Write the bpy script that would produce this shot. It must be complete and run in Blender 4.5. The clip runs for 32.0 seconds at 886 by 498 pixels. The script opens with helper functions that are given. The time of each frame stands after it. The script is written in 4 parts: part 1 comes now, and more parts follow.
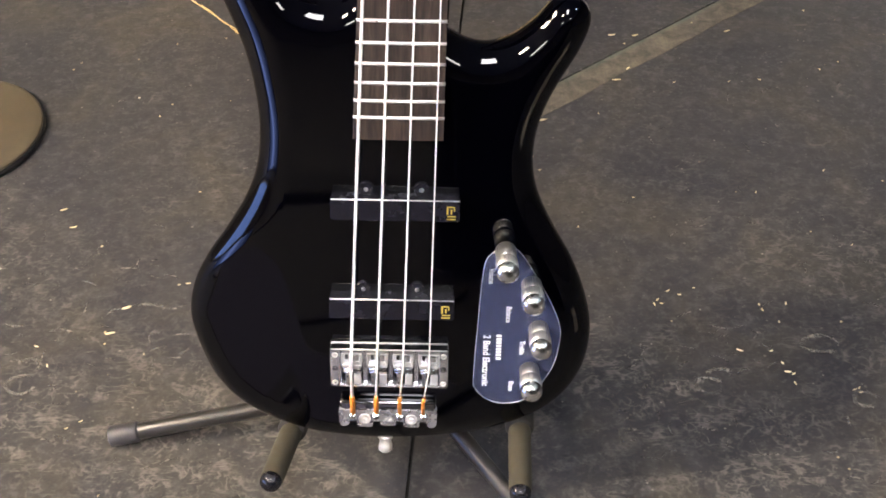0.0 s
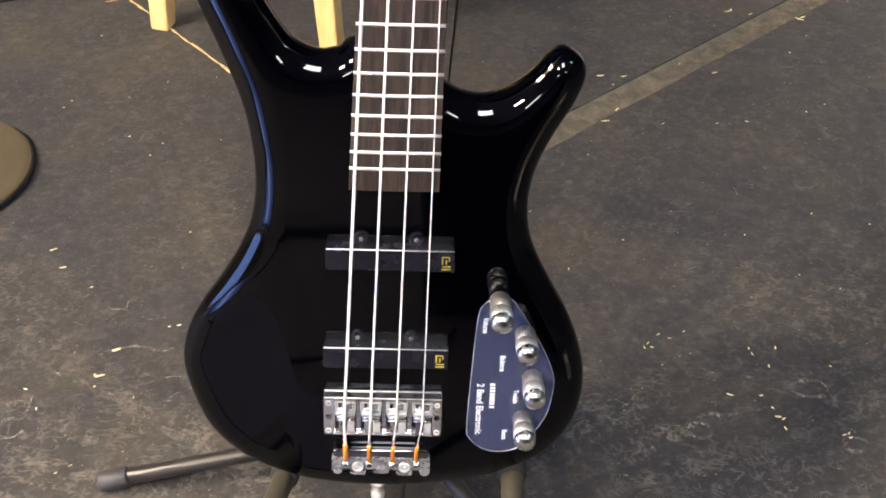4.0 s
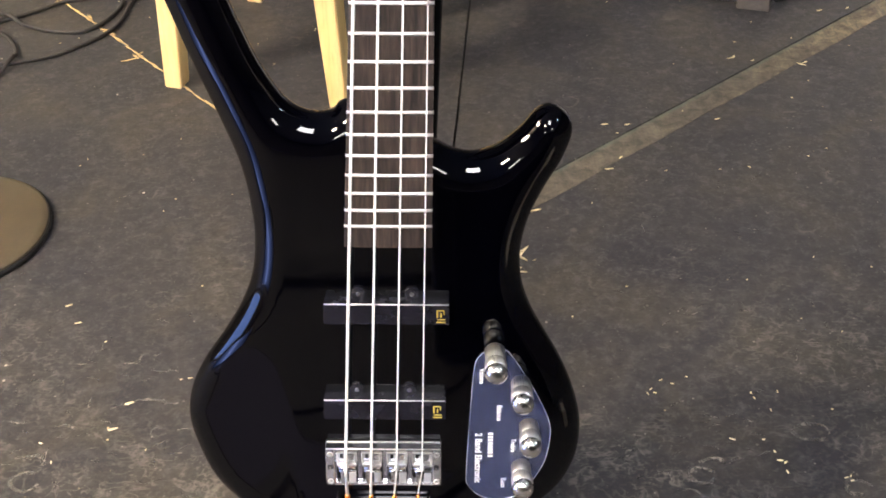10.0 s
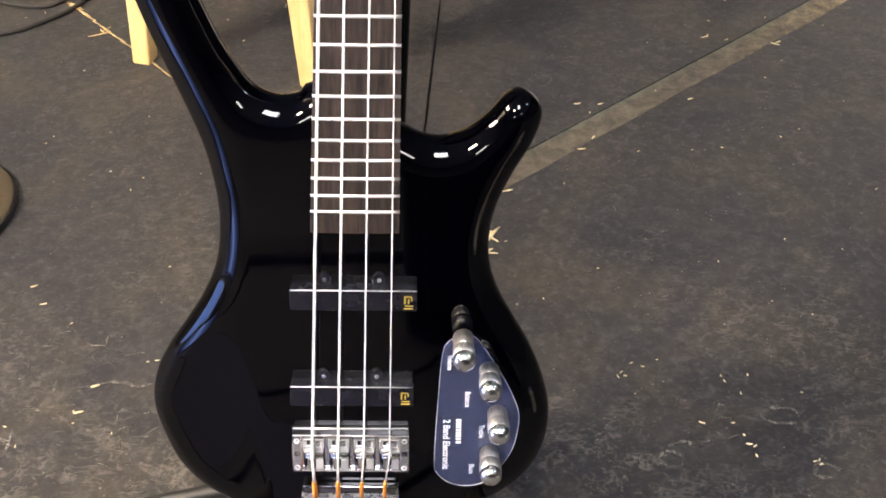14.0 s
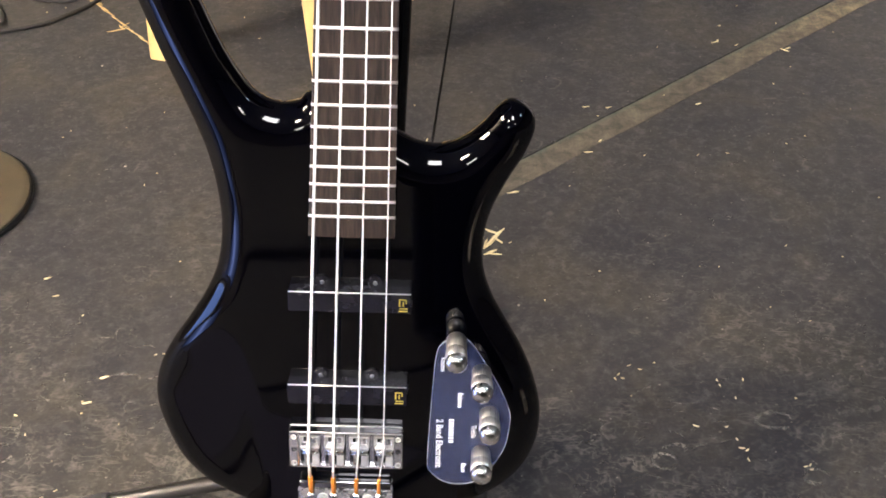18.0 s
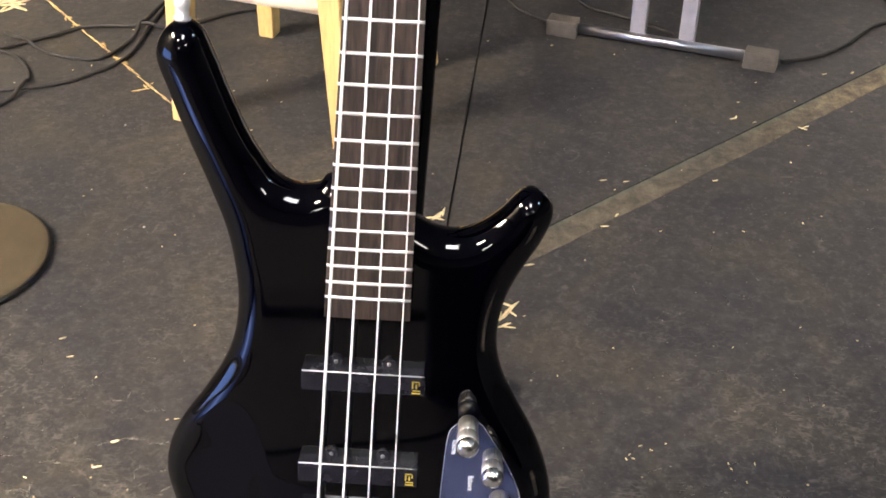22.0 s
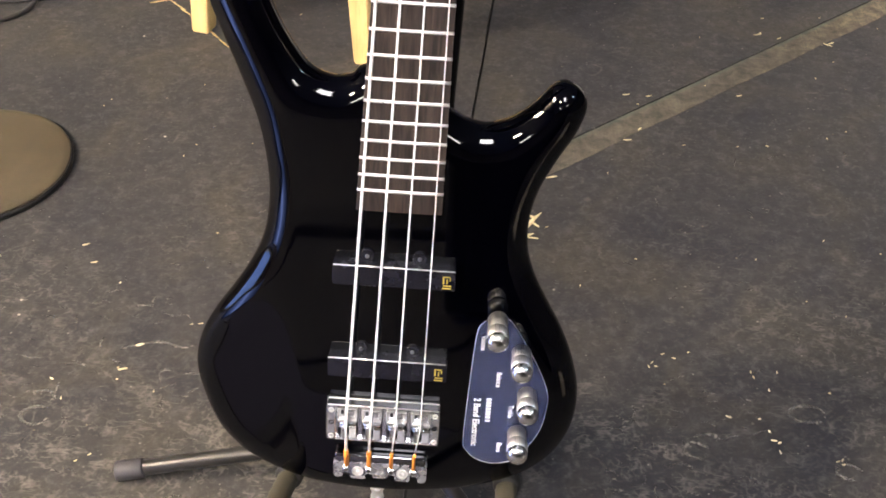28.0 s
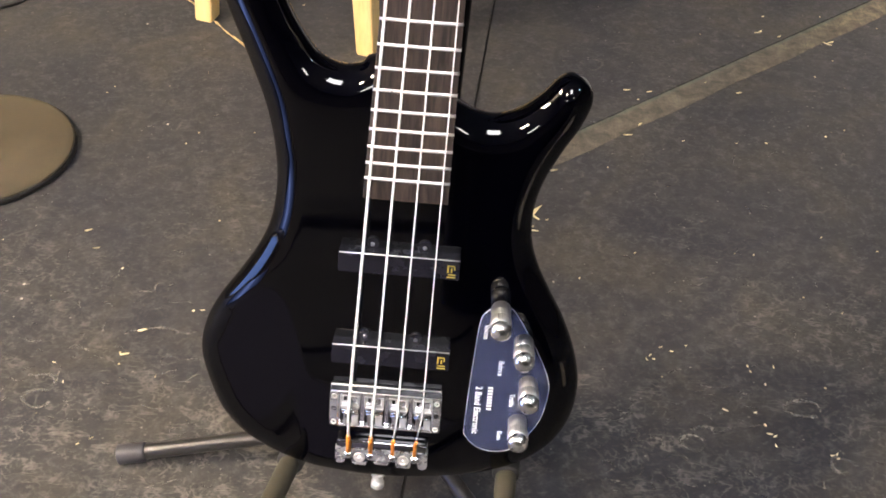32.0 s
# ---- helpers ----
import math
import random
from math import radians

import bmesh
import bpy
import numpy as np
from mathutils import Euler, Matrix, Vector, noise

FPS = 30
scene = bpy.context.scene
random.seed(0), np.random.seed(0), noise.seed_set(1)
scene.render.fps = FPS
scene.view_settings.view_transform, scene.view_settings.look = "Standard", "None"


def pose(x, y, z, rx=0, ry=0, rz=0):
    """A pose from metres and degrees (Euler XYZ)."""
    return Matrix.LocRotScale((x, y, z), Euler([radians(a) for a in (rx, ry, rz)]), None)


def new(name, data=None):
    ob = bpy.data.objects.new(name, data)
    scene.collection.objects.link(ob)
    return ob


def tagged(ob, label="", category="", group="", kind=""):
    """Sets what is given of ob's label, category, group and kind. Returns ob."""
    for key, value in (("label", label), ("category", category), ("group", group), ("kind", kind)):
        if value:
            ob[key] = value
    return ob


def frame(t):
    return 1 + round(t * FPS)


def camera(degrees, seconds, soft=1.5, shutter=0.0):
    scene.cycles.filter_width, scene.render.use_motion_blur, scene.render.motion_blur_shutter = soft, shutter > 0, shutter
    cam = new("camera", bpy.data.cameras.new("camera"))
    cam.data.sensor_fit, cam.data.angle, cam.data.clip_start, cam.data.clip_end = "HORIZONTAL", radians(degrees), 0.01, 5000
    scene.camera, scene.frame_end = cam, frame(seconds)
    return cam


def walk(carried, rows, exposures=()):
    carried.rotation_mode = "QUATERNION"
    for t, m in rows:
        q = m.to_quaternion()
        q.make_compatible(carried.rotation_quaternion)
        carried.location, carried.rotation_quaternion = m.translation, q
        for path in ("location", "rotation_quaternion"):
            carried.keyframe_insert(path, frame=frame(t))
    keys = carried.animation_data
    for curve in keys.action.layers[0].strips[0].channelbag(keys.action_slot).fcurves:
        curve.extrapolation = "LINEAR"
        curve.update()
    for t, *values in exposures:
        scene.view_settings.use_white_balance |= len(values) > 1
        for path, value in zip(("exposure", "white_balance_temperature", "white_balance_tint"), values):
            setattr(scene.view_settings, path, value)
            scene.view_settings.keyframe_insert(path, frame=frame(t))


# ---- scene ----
# camera path: seconds, eye, turn
cam = camera(40.0, 32.0, 1.7)
PATH = [
    (0.0, 0.0438, -0.6807, 0.9024, 49.347, 0.772, 0.075),
    (0.5, 0.0385, -0.6801, 0.9132, 50.746, 1.211, 0.139),
    (1.0, 0.0326, -0.6800, 0.9154, 51.376, 1.008, 0.146),
    (1.5, 0.0302, -0.6764, 0.9140, 50.898, 0.928, 0.040),
    (2.0, 0.0355, -0.6752, 0.9151, 50.941, 1.069, -0.392),
    (2.5, 0.0379, -0.6742, 0.9151, 50.677, 0.909, -1.118),
    (3.0, 0.0350, -0.6725, 0.9156, 50.516, 0.599, -0.756),
    (3.5, 0.0330, -0.6685, 0.9154, 50.401, -0.079, -0.467),
    (5.5, 0.0519, -0.6834, 0.9334, 51.891, 0.906, -0.106),
    (6.0, 0.0564, -0.6772, 0.9343, 52.155, 0.831, -0.678),
    (6.5, 0.0559, -0.6729, 0.9353, 52.920, 0.466, -0.795),
    (7.0, 0.0619, -0.6745, 0.9443, 54.243, 0.501, -0.230),
    (7.5, 0.0668, -0.6783, 0.9569, 54.765, 0.358, 0.129),
    (8.0, 0.0655, -0.6780, 0.9592, 55.268, -0.142, -0.358),
    (8.5, 0.0600, -0.6790, 0.9536, 54.224, 0.643, 0.316),
    (9.0, 0.0599, -0.6809, 0.9465, 53.391, 0.959, 0.199),
    (9.5, 0.0603, -0.6831, 0.9396, 52.716, 1.178, 0.008),
    (10.0, 0.0601, -0.6863, 0.9406, 52.605, 1.622, -0.026),
    (10.5, 0.0655, -0.6906, 0.9379, 51.526, 1.383, -0.417),
    (11.0, 0.0620, -0.6910, 0.9283, 50.246, 0.858, -0.053),
    (11.5, 0.0523, -0.6841, 0.9345, 50.934, 0.952, 0.150),
    (12.0, 0.0506, -0.6785, 0.9378, 51.119, 1.002, -0.288),
    (12.5, 0.0537, -0.6724, 0.9354, 51.067, 1.309, -1.508),
    (13.0, 0.0529, -0.6758, 0.9340, 50.472, 1.218, -1.035),
    (13.5, 0.0580, -0.6758, 0.9371, 50.476, 1.120, -0.619),
    (14.0, 0.0658, -0.6711, 0.9409, 51.323, 0.774, -0.845),
    (14.5, 0.0663, -0.6706, 0.9528, 52.518, 0.621, -0.175),
    (16.5, 0.0879, -0.6778, 0.9577, 50.676, 0.111, 0.476),
    (17.0, 0.0820, -0.6890, 0.9605, 50.909, 0.230, 1.048),
    (17.5, 0.0816, -0.6904, 0.9614, 50.456, 0.300, 0.942),
    (18.0, 0.0878, -0.6850, 0.9653, 50.951, 0.600, 0.649),
    (18.5, 0.0985, -0.6798, 0.9725, 51.938, 0.594, 0.556),
    (19.0, 0.1032, -0.6699, 0.9848, 53.961, -0.168, 0.475),
    (19.5, 0.1041, -0.6683, 0.9878, 53.699, -0.258, 0.566),
    (20.0, 0.0944, -0.6715, 0.9866, 53.379, -0.245, 0.993),
    (20.5, 0.0905, -0.6714, 0.9862, 53.429, -0.011, 1.860),
    (21.0, 0.0843, -0.6689, 0.9879, 53.134, -0.256, 2.368),
    (21.5, 0.0828, -0.6730, 0.9884, 53.537, -0.543, 2.165),
    (22.0, 0.0860, -0.6725, 0.9880, 53.356, -0.353, 2.216),
    (22.5, 0.0858, -0.6742, 0.9866, 53.558, -0.156, 2.590),
    (23.0, 0.0847, -0.6750, 0.9845, 53.562, -0.177, 2.211),
    (23.5, 0.0818, -0.6727, 0.9703, 51.949, -0.549, 1.637),
    (24.0, 0.0769, -0.6887, 0.9666, 51.031, -0.613, 1.918),
    (24.5, 0.0770, -0.6936, 0.9604, 50.122, -0.792, 2.113),
    (25.0, 0.0786, -0.6988, 0.9651, 50.473, -0.165, 2.158),
    (25.5, 0.0753, -0.6954, 0.9636, 50.314, -0.098, 2.455),
    (27.5, 0.0723, -0.6903, 0.9636, 50.491, -0.549, 2.659),
    (28.0, 0.0679, -0.6910, 0.9614, 50.303, -0.530, 2.808),
    (28.5, 0.0682, -0.6938, 0.9641, 50.536, -0.733, 2.758),
    (29.0, 0.0644, -0.6934, 0.9612, 50.519, -0.770, 2.769),
    (29.5, 0.0623, -0.6934, 0.9671, 50.819, -1.006, 2.856),
    (30.0, 0.0588, -0.6932, 0.9656, 50.811, -1.263, 2.880),
    (30.5, 0.0602, -0.6939, 0.9654, 50.848, -1.340, 2.918),
    (31.0, 0.0590, -0.6993, 0.9651, 51.016, -1.411, 2.965),
    (31.5, 0.0605, -0.7043, 0.9611, 50.367, -1.278, 3.043),
    (32.0, 0.0586, -0.7021, 0.9646, 50.032, -1.420, 3.105),
]
walk(cam, [(t, pose(*row)) for t, *row in PATH], exposures=[(0.0, 0.5)])

# ---- world and light ----
world = bpy.data.worlds.new("world")
scene.world = world
world.use_nodes = True
wn, wl = world.node_tree.nodes, world.node_tree.links
sky = wn.new("ShaderNodeTexSky")
sky.sky_type, sky.sun_disc = "NISHITA", False
sky.sun_elevation, sky.sun_rotation = radians(40), radians(250)
wl.new(sky.outputs[0], wn["Background"].inputs[0])
wn["Background"].inputs[1].default_value = 0.12
PANEL_LIGHT, LEFT_LIGHT, RIGHT_FILL, FAR_LIGHT = 37.0, 199.0, 26.0, 28.0
WINDOW_SKY, BLUE_GLOW = 6.5, 8.0


# ---- materials ----
def material(name, colour, rough=0.5, metal=0.0, coat=0.0, spec=0.5):
    m = bpy.data.materials.new(name)
    m.use_nodes = True
    b = m.node_tree.nodes["Principled BSDF"]
    b.inputs["Base Color"].default_value = (*colour, 1)
    b.inputs["Roughness"].default_value = rough
    b.inputs["Metallic"].default_value = metal
    b.inputs["Coat Weight"].default_value = coat
    b.inputs["Coat Roughness"].default_value = 0.03
    b.inputs["Specular IOR Level"].default_value = spec
    return m


class Nodes:
    """Small helper to wire a material's nodes."""

    def __init__(self, m):
        self.t = m.node_tree
        self.b = self.t.nodes["Principled BSDF"]

    def add(self, kind, **values):
        n = self.t.nodes.new("ShaderNode" + kind)
        for k, v in values.items():
            n.inputs[k].default_value = v
        return n

    def link(self, a, b):
        self.t.links.new(a, b)

    def coords(self, scale=(1, 1, 1), turn=0.0):
        c = self.add("TexCoord")
        mp = self.add("Mapping")
        mp.inputs["Scale"].default_value = scale
        mp.inputs["Rotation"].default_value = (0, 0, turn)
        self.link(c.outputs["Object"], mp.inputs["Vector"])
        return mp.outputs[0]

    def noise(self, vec, scale, detail=4.0, rough=0.55, warp=0.0):
        n = self.add("TexNoise", Scale=scale, Detail=detail, Roughness=rough, Distortion=warp)
        self.link(vec, n.inputs["Vector"])
        return n.outputs[0]

    def ramp(self, fac, *stops):
        n = self.add("ValToRGB")
        e = n.color_ramp.elements
        while len(e) < len(stops):
            e.new(0.5)
        for el, (p, c) in zip(e, stops):
            el.position = p
            el.color = (*c, 1) if isinstance(c, tuple) else (c, c, c, 1)
        self.link(fac, n.inputs[0])
        return n.outputs[0]

    def mix(self, fac, a, b, mode="MIX"):
        n = self.add("Mix")
        n.data_type, n.blend_type = "RGBA", mode
        for v, s in ((fac, n.inputs[0]), (a, n.inputs[6]), (b, n.inputs[7])):
            if isinstance(v, tuple):
                s.default_value = (*v, 1)
            elif isinstance(v, (int, float)):
                s.default_value = v
            else:
                self.link(v, s)
        return n.outputs[2]

    def math(self, op, a, b=0.0):
        n = self.add("Math")
        n.operation = op
        for v, s in ((a, n.inputs[0]), (b, n.inputs[1])):
            if isinstance(v, (int, float)):
                s.default_value = v
            else:
                self.link(v, s)
        return n.outputs[0]

    def bump(self, height, strength=0.2, distance=0.002):
        n = self.add("Bump", Strength=strength, Distance=distance)
        self.link(height, n.inputs["Height"])
        self.link(n.outputs[0], self.b.inputs["Normal"])


def floor_paint():
    """Scuffed black stage paint: soft blotches, pale smudges and a few bright chips."""
    m = material("black_floor_paint", (0.0385, 0.0385, 0.0385), 0.55, spec=0.32)
    n = Nodes(m)
    v = n.coords()
    broad = n.noise(v, 2.2, 4, 0.6, 0.4)
    mid = n.noise(v, 24, 7, 0.66, 0.3)
    blot = n.noise(v, 58, 5, 0.68, 0.4)
    patch = n.ramp(n.noise(v, 6.5, 3, 0.6), (0.36, 0.50), (0.60, 1.0))
    fine = n.noise(v, 260, 3, 0.7)
    col = n.ramp(mid, (0.32, (0.0245, 0.0243, 0.0275)), (0.50, (0.0350, 0.0343, 0.0372)), (0.66, (0.0530, 0.0505, 0.0510)))
    # brown and blue-grey areas about a hand wide, where coats of paint overlap
    coat = n.noise(v, 7.0, 4, 0.62, 0.8)
    col = n.mix(n.ramp(coat, (0.51, 0.0), (0.64, 0.7)), col, (0.0570, 0.0510, 0.0420))
    col = n.mix(n.ramp(coat, (0.36, 0.85), (0.49, 0.0)), col, (0.0228, 0.0235, 0.0300))
    col = n.mix(n.ramp(broad, (0.42, 0.0), (0.66, 0.3)), col, (0.0469, 0.0431, 0.0392))
    col = n.mix(n.ramp(broad, (0.34, 0.28), (0.5, 0.0)), col, (0.0256, 0.0262, 0.0296))
    col = n.mix(n.math("MULTIPLY", patch, n.ramp(blot, (0.36, 0.5), (0.50, 0.0))), col, (0.0188, 0.0191, 0.0214))
    col = n.mix(n.math("MULTIPLY", patch, n.ramp(blot, (0.53, 0.0), (0.69, 0.6))), col, (0.0890, 0.0860, 0.0846))
    col = n.mix(n.ramp(fine, (0.5, 0.0), (0.8, 0.25)), col, (0.0207, 0.0205, 0.0224))
    col = n.mix(n.math("MULTIPLY", patch, n.ramp(n.noise(v, 125, 2, 0.6, 0.3), (0.56, 0.0), (0.70, 0.45))), col, (0.0867, 0.0840, 0.0811))
    col = n.mix(n.ramp(n.noise(v, 85, 3, 0.6, 0.3), (0.30, 0.4), (0.42, 0.0)), col, (0.0148, 0.0148, 0.0158))
    # pale rings left by wet feet and cups
    vr = n.add("TexVoronoi", Scale=19.0, Randomness=1.0)
    n.link(n.mix(0.035, v, n.noise(v, 30, 3, 0.6)), vr.inputs["Vector"])
    ring = n.ramp(n.math("ABSOLUTE", n.math("SUBTRACT", vr.outputs["Distance"], 0.27)), (0.0, 1.0), (0.05, 0.0))
    keep = n.math("MULTIPLY", n.ramp(vr.outputs["Color"], (0.64, 0.0), (0.68, 0.9)), n.ramp(n.noise(v, 40, 3, 0.6), (0.45, 0.0), (0.60, 0.75)))
    col = n.mix(n.math("MULTIPLY", ring, keep), col, (0.105, 0.098, 0.084))
    # small curled smudges and short straight scuffs, in clusters
    sep = n.add("SeparateXYZ")
    n.link(v, sep.inputs[0])
    trod = n.ramp(n.math("ADD", sep.outputs[1], n.math("MULTIPLY", n.noise(v, 3.0, 3, 0.5), 0.5)), (0.35, 1.0), (0.75, 0.22))
    clump = n.math("MULTIPLY", trod, n.ramp(n.noise(v, 4.5, 4, 0.6), (0.40, 0.15), (0.62, 1.0)))
    for turn, stretch, scale, width, gscale, lo, hi, amount in ((0.9, 1.0, 75, 0.06, 42, 0.50, 0.62, 0.55), (0.2, 2.6, 34, 0.06, 28, 0.51, 0.63, 0.6), (0.0, 1.0, 26, 0.036, 44, 0.53, 0.62, 0.7), (0.6, 1.0, 48, 0.055, 40, 0.53, 0.61, 0.65), (0.30, 4.5, 12, 0.028, 34, 0.56, 0.66, 0.8), (-0.75, 4.0, 14, 0.028, 30, 0.57, 0.67, 0.75), (1.2, 5.0, 10, 0.022, 30, 0.58, 0.67, 0.75)):
        u = n.coords((1.0, stretch, 1.0), turn)
        line = n.ramp(n.math("ABSOLUTE", n.math("SUBTRACT", n.noise(u, scale, 3, 0.5, 0.3), 0.5)), (0.0, 1.0), (width, 0.0))
        gate = n.math("MULTIPLY", n.ramp(n.noise(v, gscale, 3, 0.6), (lo, 0.0), (hi, amount)), clump)
        col = n.mix(n.math("MULTIPLY", line, gate), col, (0.185, 0.172, 0.150))
    for scale, r, lo, hi, tone in ((42.0, 0.10, 0.64, 0.70, (0.55, 0.51, 0.42)), (110.0, 0.15, 0.60, 0.67, (0.22, 0.21, 0.18)), (150.0, 0.20, 0.55, 0.66, (0.095, 0.089, 0.078)), (60.0, 0.11, 0.64, 0.68, (0.52, 0.43, 0.24)), (75.0, 0.16, 0.60, 0.64, (0.1078, 0.1016, 0.0886))):
        vo = n.add("TexVoronoi", Scale=scale, Randomness=1.0)
        n.link(v, vo.inputs["Vector"])
        spot = n.ramp(vo.outputs["Distance"], (r * 0.6, 1.0), (r, 0.0))
        gate = n.ramp(n.noise(v, scale * 0.43, 2, 0.5), (lo, 0.0), (hi, 0.9))
        col = n.mix(n.math("MULTIPLY", spot, gate), col, tone)
    n.link(col, n.b.inputs["Base Color"])
    n.link(n.ramp(mid, (0.3, 0.50), (0.7, 0.66)), n.b.inputs["Roughness"])
    n.bump(n.math("ADD", mid, n.math("MULTIPLY", fine, 0.25)), 0.3, 0.002)
    return m


def wood(name, dark, light, rough, stretch=(30, 30, 2.5), coat=0.0):
    m = material(name, light, rough, coat=coat)
    n = Nodes(m)
    v = n.coords(stretch)
    a = n.noise(v, 1.6, 5, 0.6, 0.7)
    b = n.noise(v, 9, 3, 0.6)
    col = n.ramp(a, (0.35, dark), (0.65, light))
    col = n.mix(n.ramp(b, (0.5, 0.0), (0.8, 0.5)), col, tuple(c * 0.6 for c in dark))
    info = n.add("ObjectInfo")
    hue = n.add("HueSaturation")
    n.link(n.math("ADD", n.math("MULTIPLY", info.outputs["Random"], 0.2), 0.9), hue.inputs["Value"])
    n.link(col, hue.inputs["Color"])
    n.link(hue.outputs[0], n.b.inputs["Base Color"])
    n.bump(b, 0.15, 0.001)
    return m


def worn(name, colour, rough=0.4, metal=0.0, amount=0.35, scale=60.0, coat=0.0, relief=0.02):
    """A plain finish with slight blotches in colour and gloss."""
    m = material(name, colour, rough, metal, coat)
    n = Nodes(m)
    v = n.coords()
    a = n.noise(v, scale, 5, 0.6)
    n.link(n.mix(n.ramp(a, (0.35, 0.0), (0.7, 1.0)), tuple(c * (1 - amount) for c in colour), colour), n.b.inputs["Base Color"])
    n.link(n.ramp(a, (0.3, max(rough - 0.08, 0.02)), (0.7, min(rough + 0.1, 1.0))), n.b.inputs["Roughness"])
    if relief:
        n.bump(a, relief, 0.0005)
    return m


def lacquer():
    m = material("black_gloss_lacquer", (0.002, 0.002, 0.003), 0.07, spec=0.30)
    n = Nodes(m)
    v = n.coords()
    a = n.noise(v, 24, 4, 0.6)
    n.link(n.ramp(a, (0.35, 0.03), (0.8, 0.07)), n.b.inputs["Roughness"])
    n.link(n.mix(n.ramp(n.noise(v, 300, 2, 0.5), (0.6, 0.0), (0.75, 0.35)), (0.0002, 0.0002, 0.0008), (0.0012, 0.0012, 0.0022)), n.b.inputs["Base Color"])
    n.b.inputs["Coat Roughness"].default_value = 0.02
    return m


def glow(name, colour, strength):
    m = material(name, colour, 0.6)
    b = m.node_tree.nodes["Principled BSDF"]
    b.inputs["Emission Color"].default_value = (*colour, 1)
    b.inputs["Emission Strength"].default_value = strength
    return m


def fading_glow(name, colour, strength):
    """A glow that fades along its length, for a soft reflected line."""
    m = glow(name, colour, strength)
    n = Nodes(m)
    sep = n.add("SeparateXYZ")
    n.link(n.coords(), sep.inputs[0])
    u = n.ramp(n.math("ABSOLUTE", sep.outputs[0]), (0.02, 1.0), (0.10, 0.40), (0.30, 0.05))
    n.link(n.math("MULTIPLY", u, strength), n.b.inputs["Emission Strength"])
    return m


def clear_film():
    m = material("clear_protective_film", (0.056, 0.070, 0.155), 0.05, spec=0.8)
    n = Nodes(m)
    v = n.coords()
    n.b.inputs["Alpha"].default_value = 0.38
    n.bump(n.noise(v, 22, 3, 0.5, 0.6), 0.05, 0.002)
    return m


def tape():
    """Cloth tape, trodden through and blackened at the end by the stand."""
    m = material("worn_cloth_tape", (0.2320, 0.2030, 0.1450), 0.75)
    n = Nodes(m)
    v = n.coords()
    a = n.noise(v, 34, 7, 0.75, 0.4)
    b = n.noise(v, 7, 4, 0.6)
    w = n.noise(n.coords((60, 6, 1), radians(-40.6)), 5, 4, 0.7)
    sep = n.add("SeparateXYZ")
    n.link(v, sep.inputs[0])
    along = n.ramp(n.math("ADD", sep.outputs[0], n.math("MULTIPLY", n.math("SUBTRACT", b, 0.5), 0.5)), (0.45, 0.92), (0.95, 0.0))
    col = n.ramp(a, (0.36, (0.0653, 0.0536, 0.0377)), (0.50, (0.1740, 0.1392, 0.0870)), (0.62, (0.3262, 0.2552, 0.1479)))
    col = n.mix(n.ramp(w, (0.46, 0.0), (0.70, 0.7)), col, (0.0522, 0.0479, 0.0406))
    col = n.mix(n.math("MULTIPLY", along, 0.9), col, n.ramp(a, (0.38, (0.0400, 0.0385, 0.0345)), (0.66, (0.1000, 0.0920, 0.0760))))
    # greenish rub along the seam side
    across = n.math("SUBTRACT", n.math("SUBTRACT", n.math("MULTIPLY", sep.outputs[1], 0.7595), n.math("MULTIPLY", sep.outputs[0], 0.6505)), 0.4024)
    rub = n.math("MULTIPLY", n.ramp(n.math("MULTIPLY", across, 50.0), (0.45, 0.0), (0.82, 0.75)), n.ramp(b, (0.40, 0.15), (0.60, 1.0)))
    col = n.mix(rub, col, (0.066, 0.094, 0.080))
    n.link(col, n.b.inputs["Base Color"])
    n.bump(a, 0.12, 0.001)
    return m


def scuff_paint():
    """Thin grey dust that lets the paint show through."""
    m = material("pale_floor_scuff", (0.200, 0.190, 0.168), 0.8)
    n = Nodes(m)
    v = n.coords()
    n.link(n.math("MULTIPLY", n.ramp(n.noise(v, 220, 3, 0.6), (0.36, 0.18), (0.60, 0.85)), n.ramp(n.noise(v, 40, 2, 0.5), (0.35, 0.35), (0.60, 1.0))), n.b.inputs["Alpha"])
    return m


def plaster(name, colour):
    m = material(name, colour, 0.85)
    n = Nodes(m)
    v = n.coords()
    a = n.noise(v, 3, 5, 0.6)
    n.link(n.mix(a, tuple(c * 0.85 for c in colour), colour), n.b.inputs["Base Color"])
    n.bump(n.noise(v, 180, 3, 0.5), 0.1, 0.001)
    return m


def brushed(name, colour, rough):
    """Metal with fine streaks along the y axis."""
    m = material(name, colour, rough, 0.9)
    n = Nodes(m)
    a = n.noise(n.coords((1800, 14, 1800)), 1.0, 2, 0.5)
    n.link(n.mix(n.ramp(a, (0.35, 0.0), (0.7, 1.0)), tuple(c * 0.84 for c in colour), colour), n.b.inputs["Base Color"])
    n.link(n.ramp(a, (0.3, rough - 0.06), (0.7, rough + 0.12)), n.b.inputs["Roughness"])
    n.bump(a, 0.03, 0.0003)
    return m


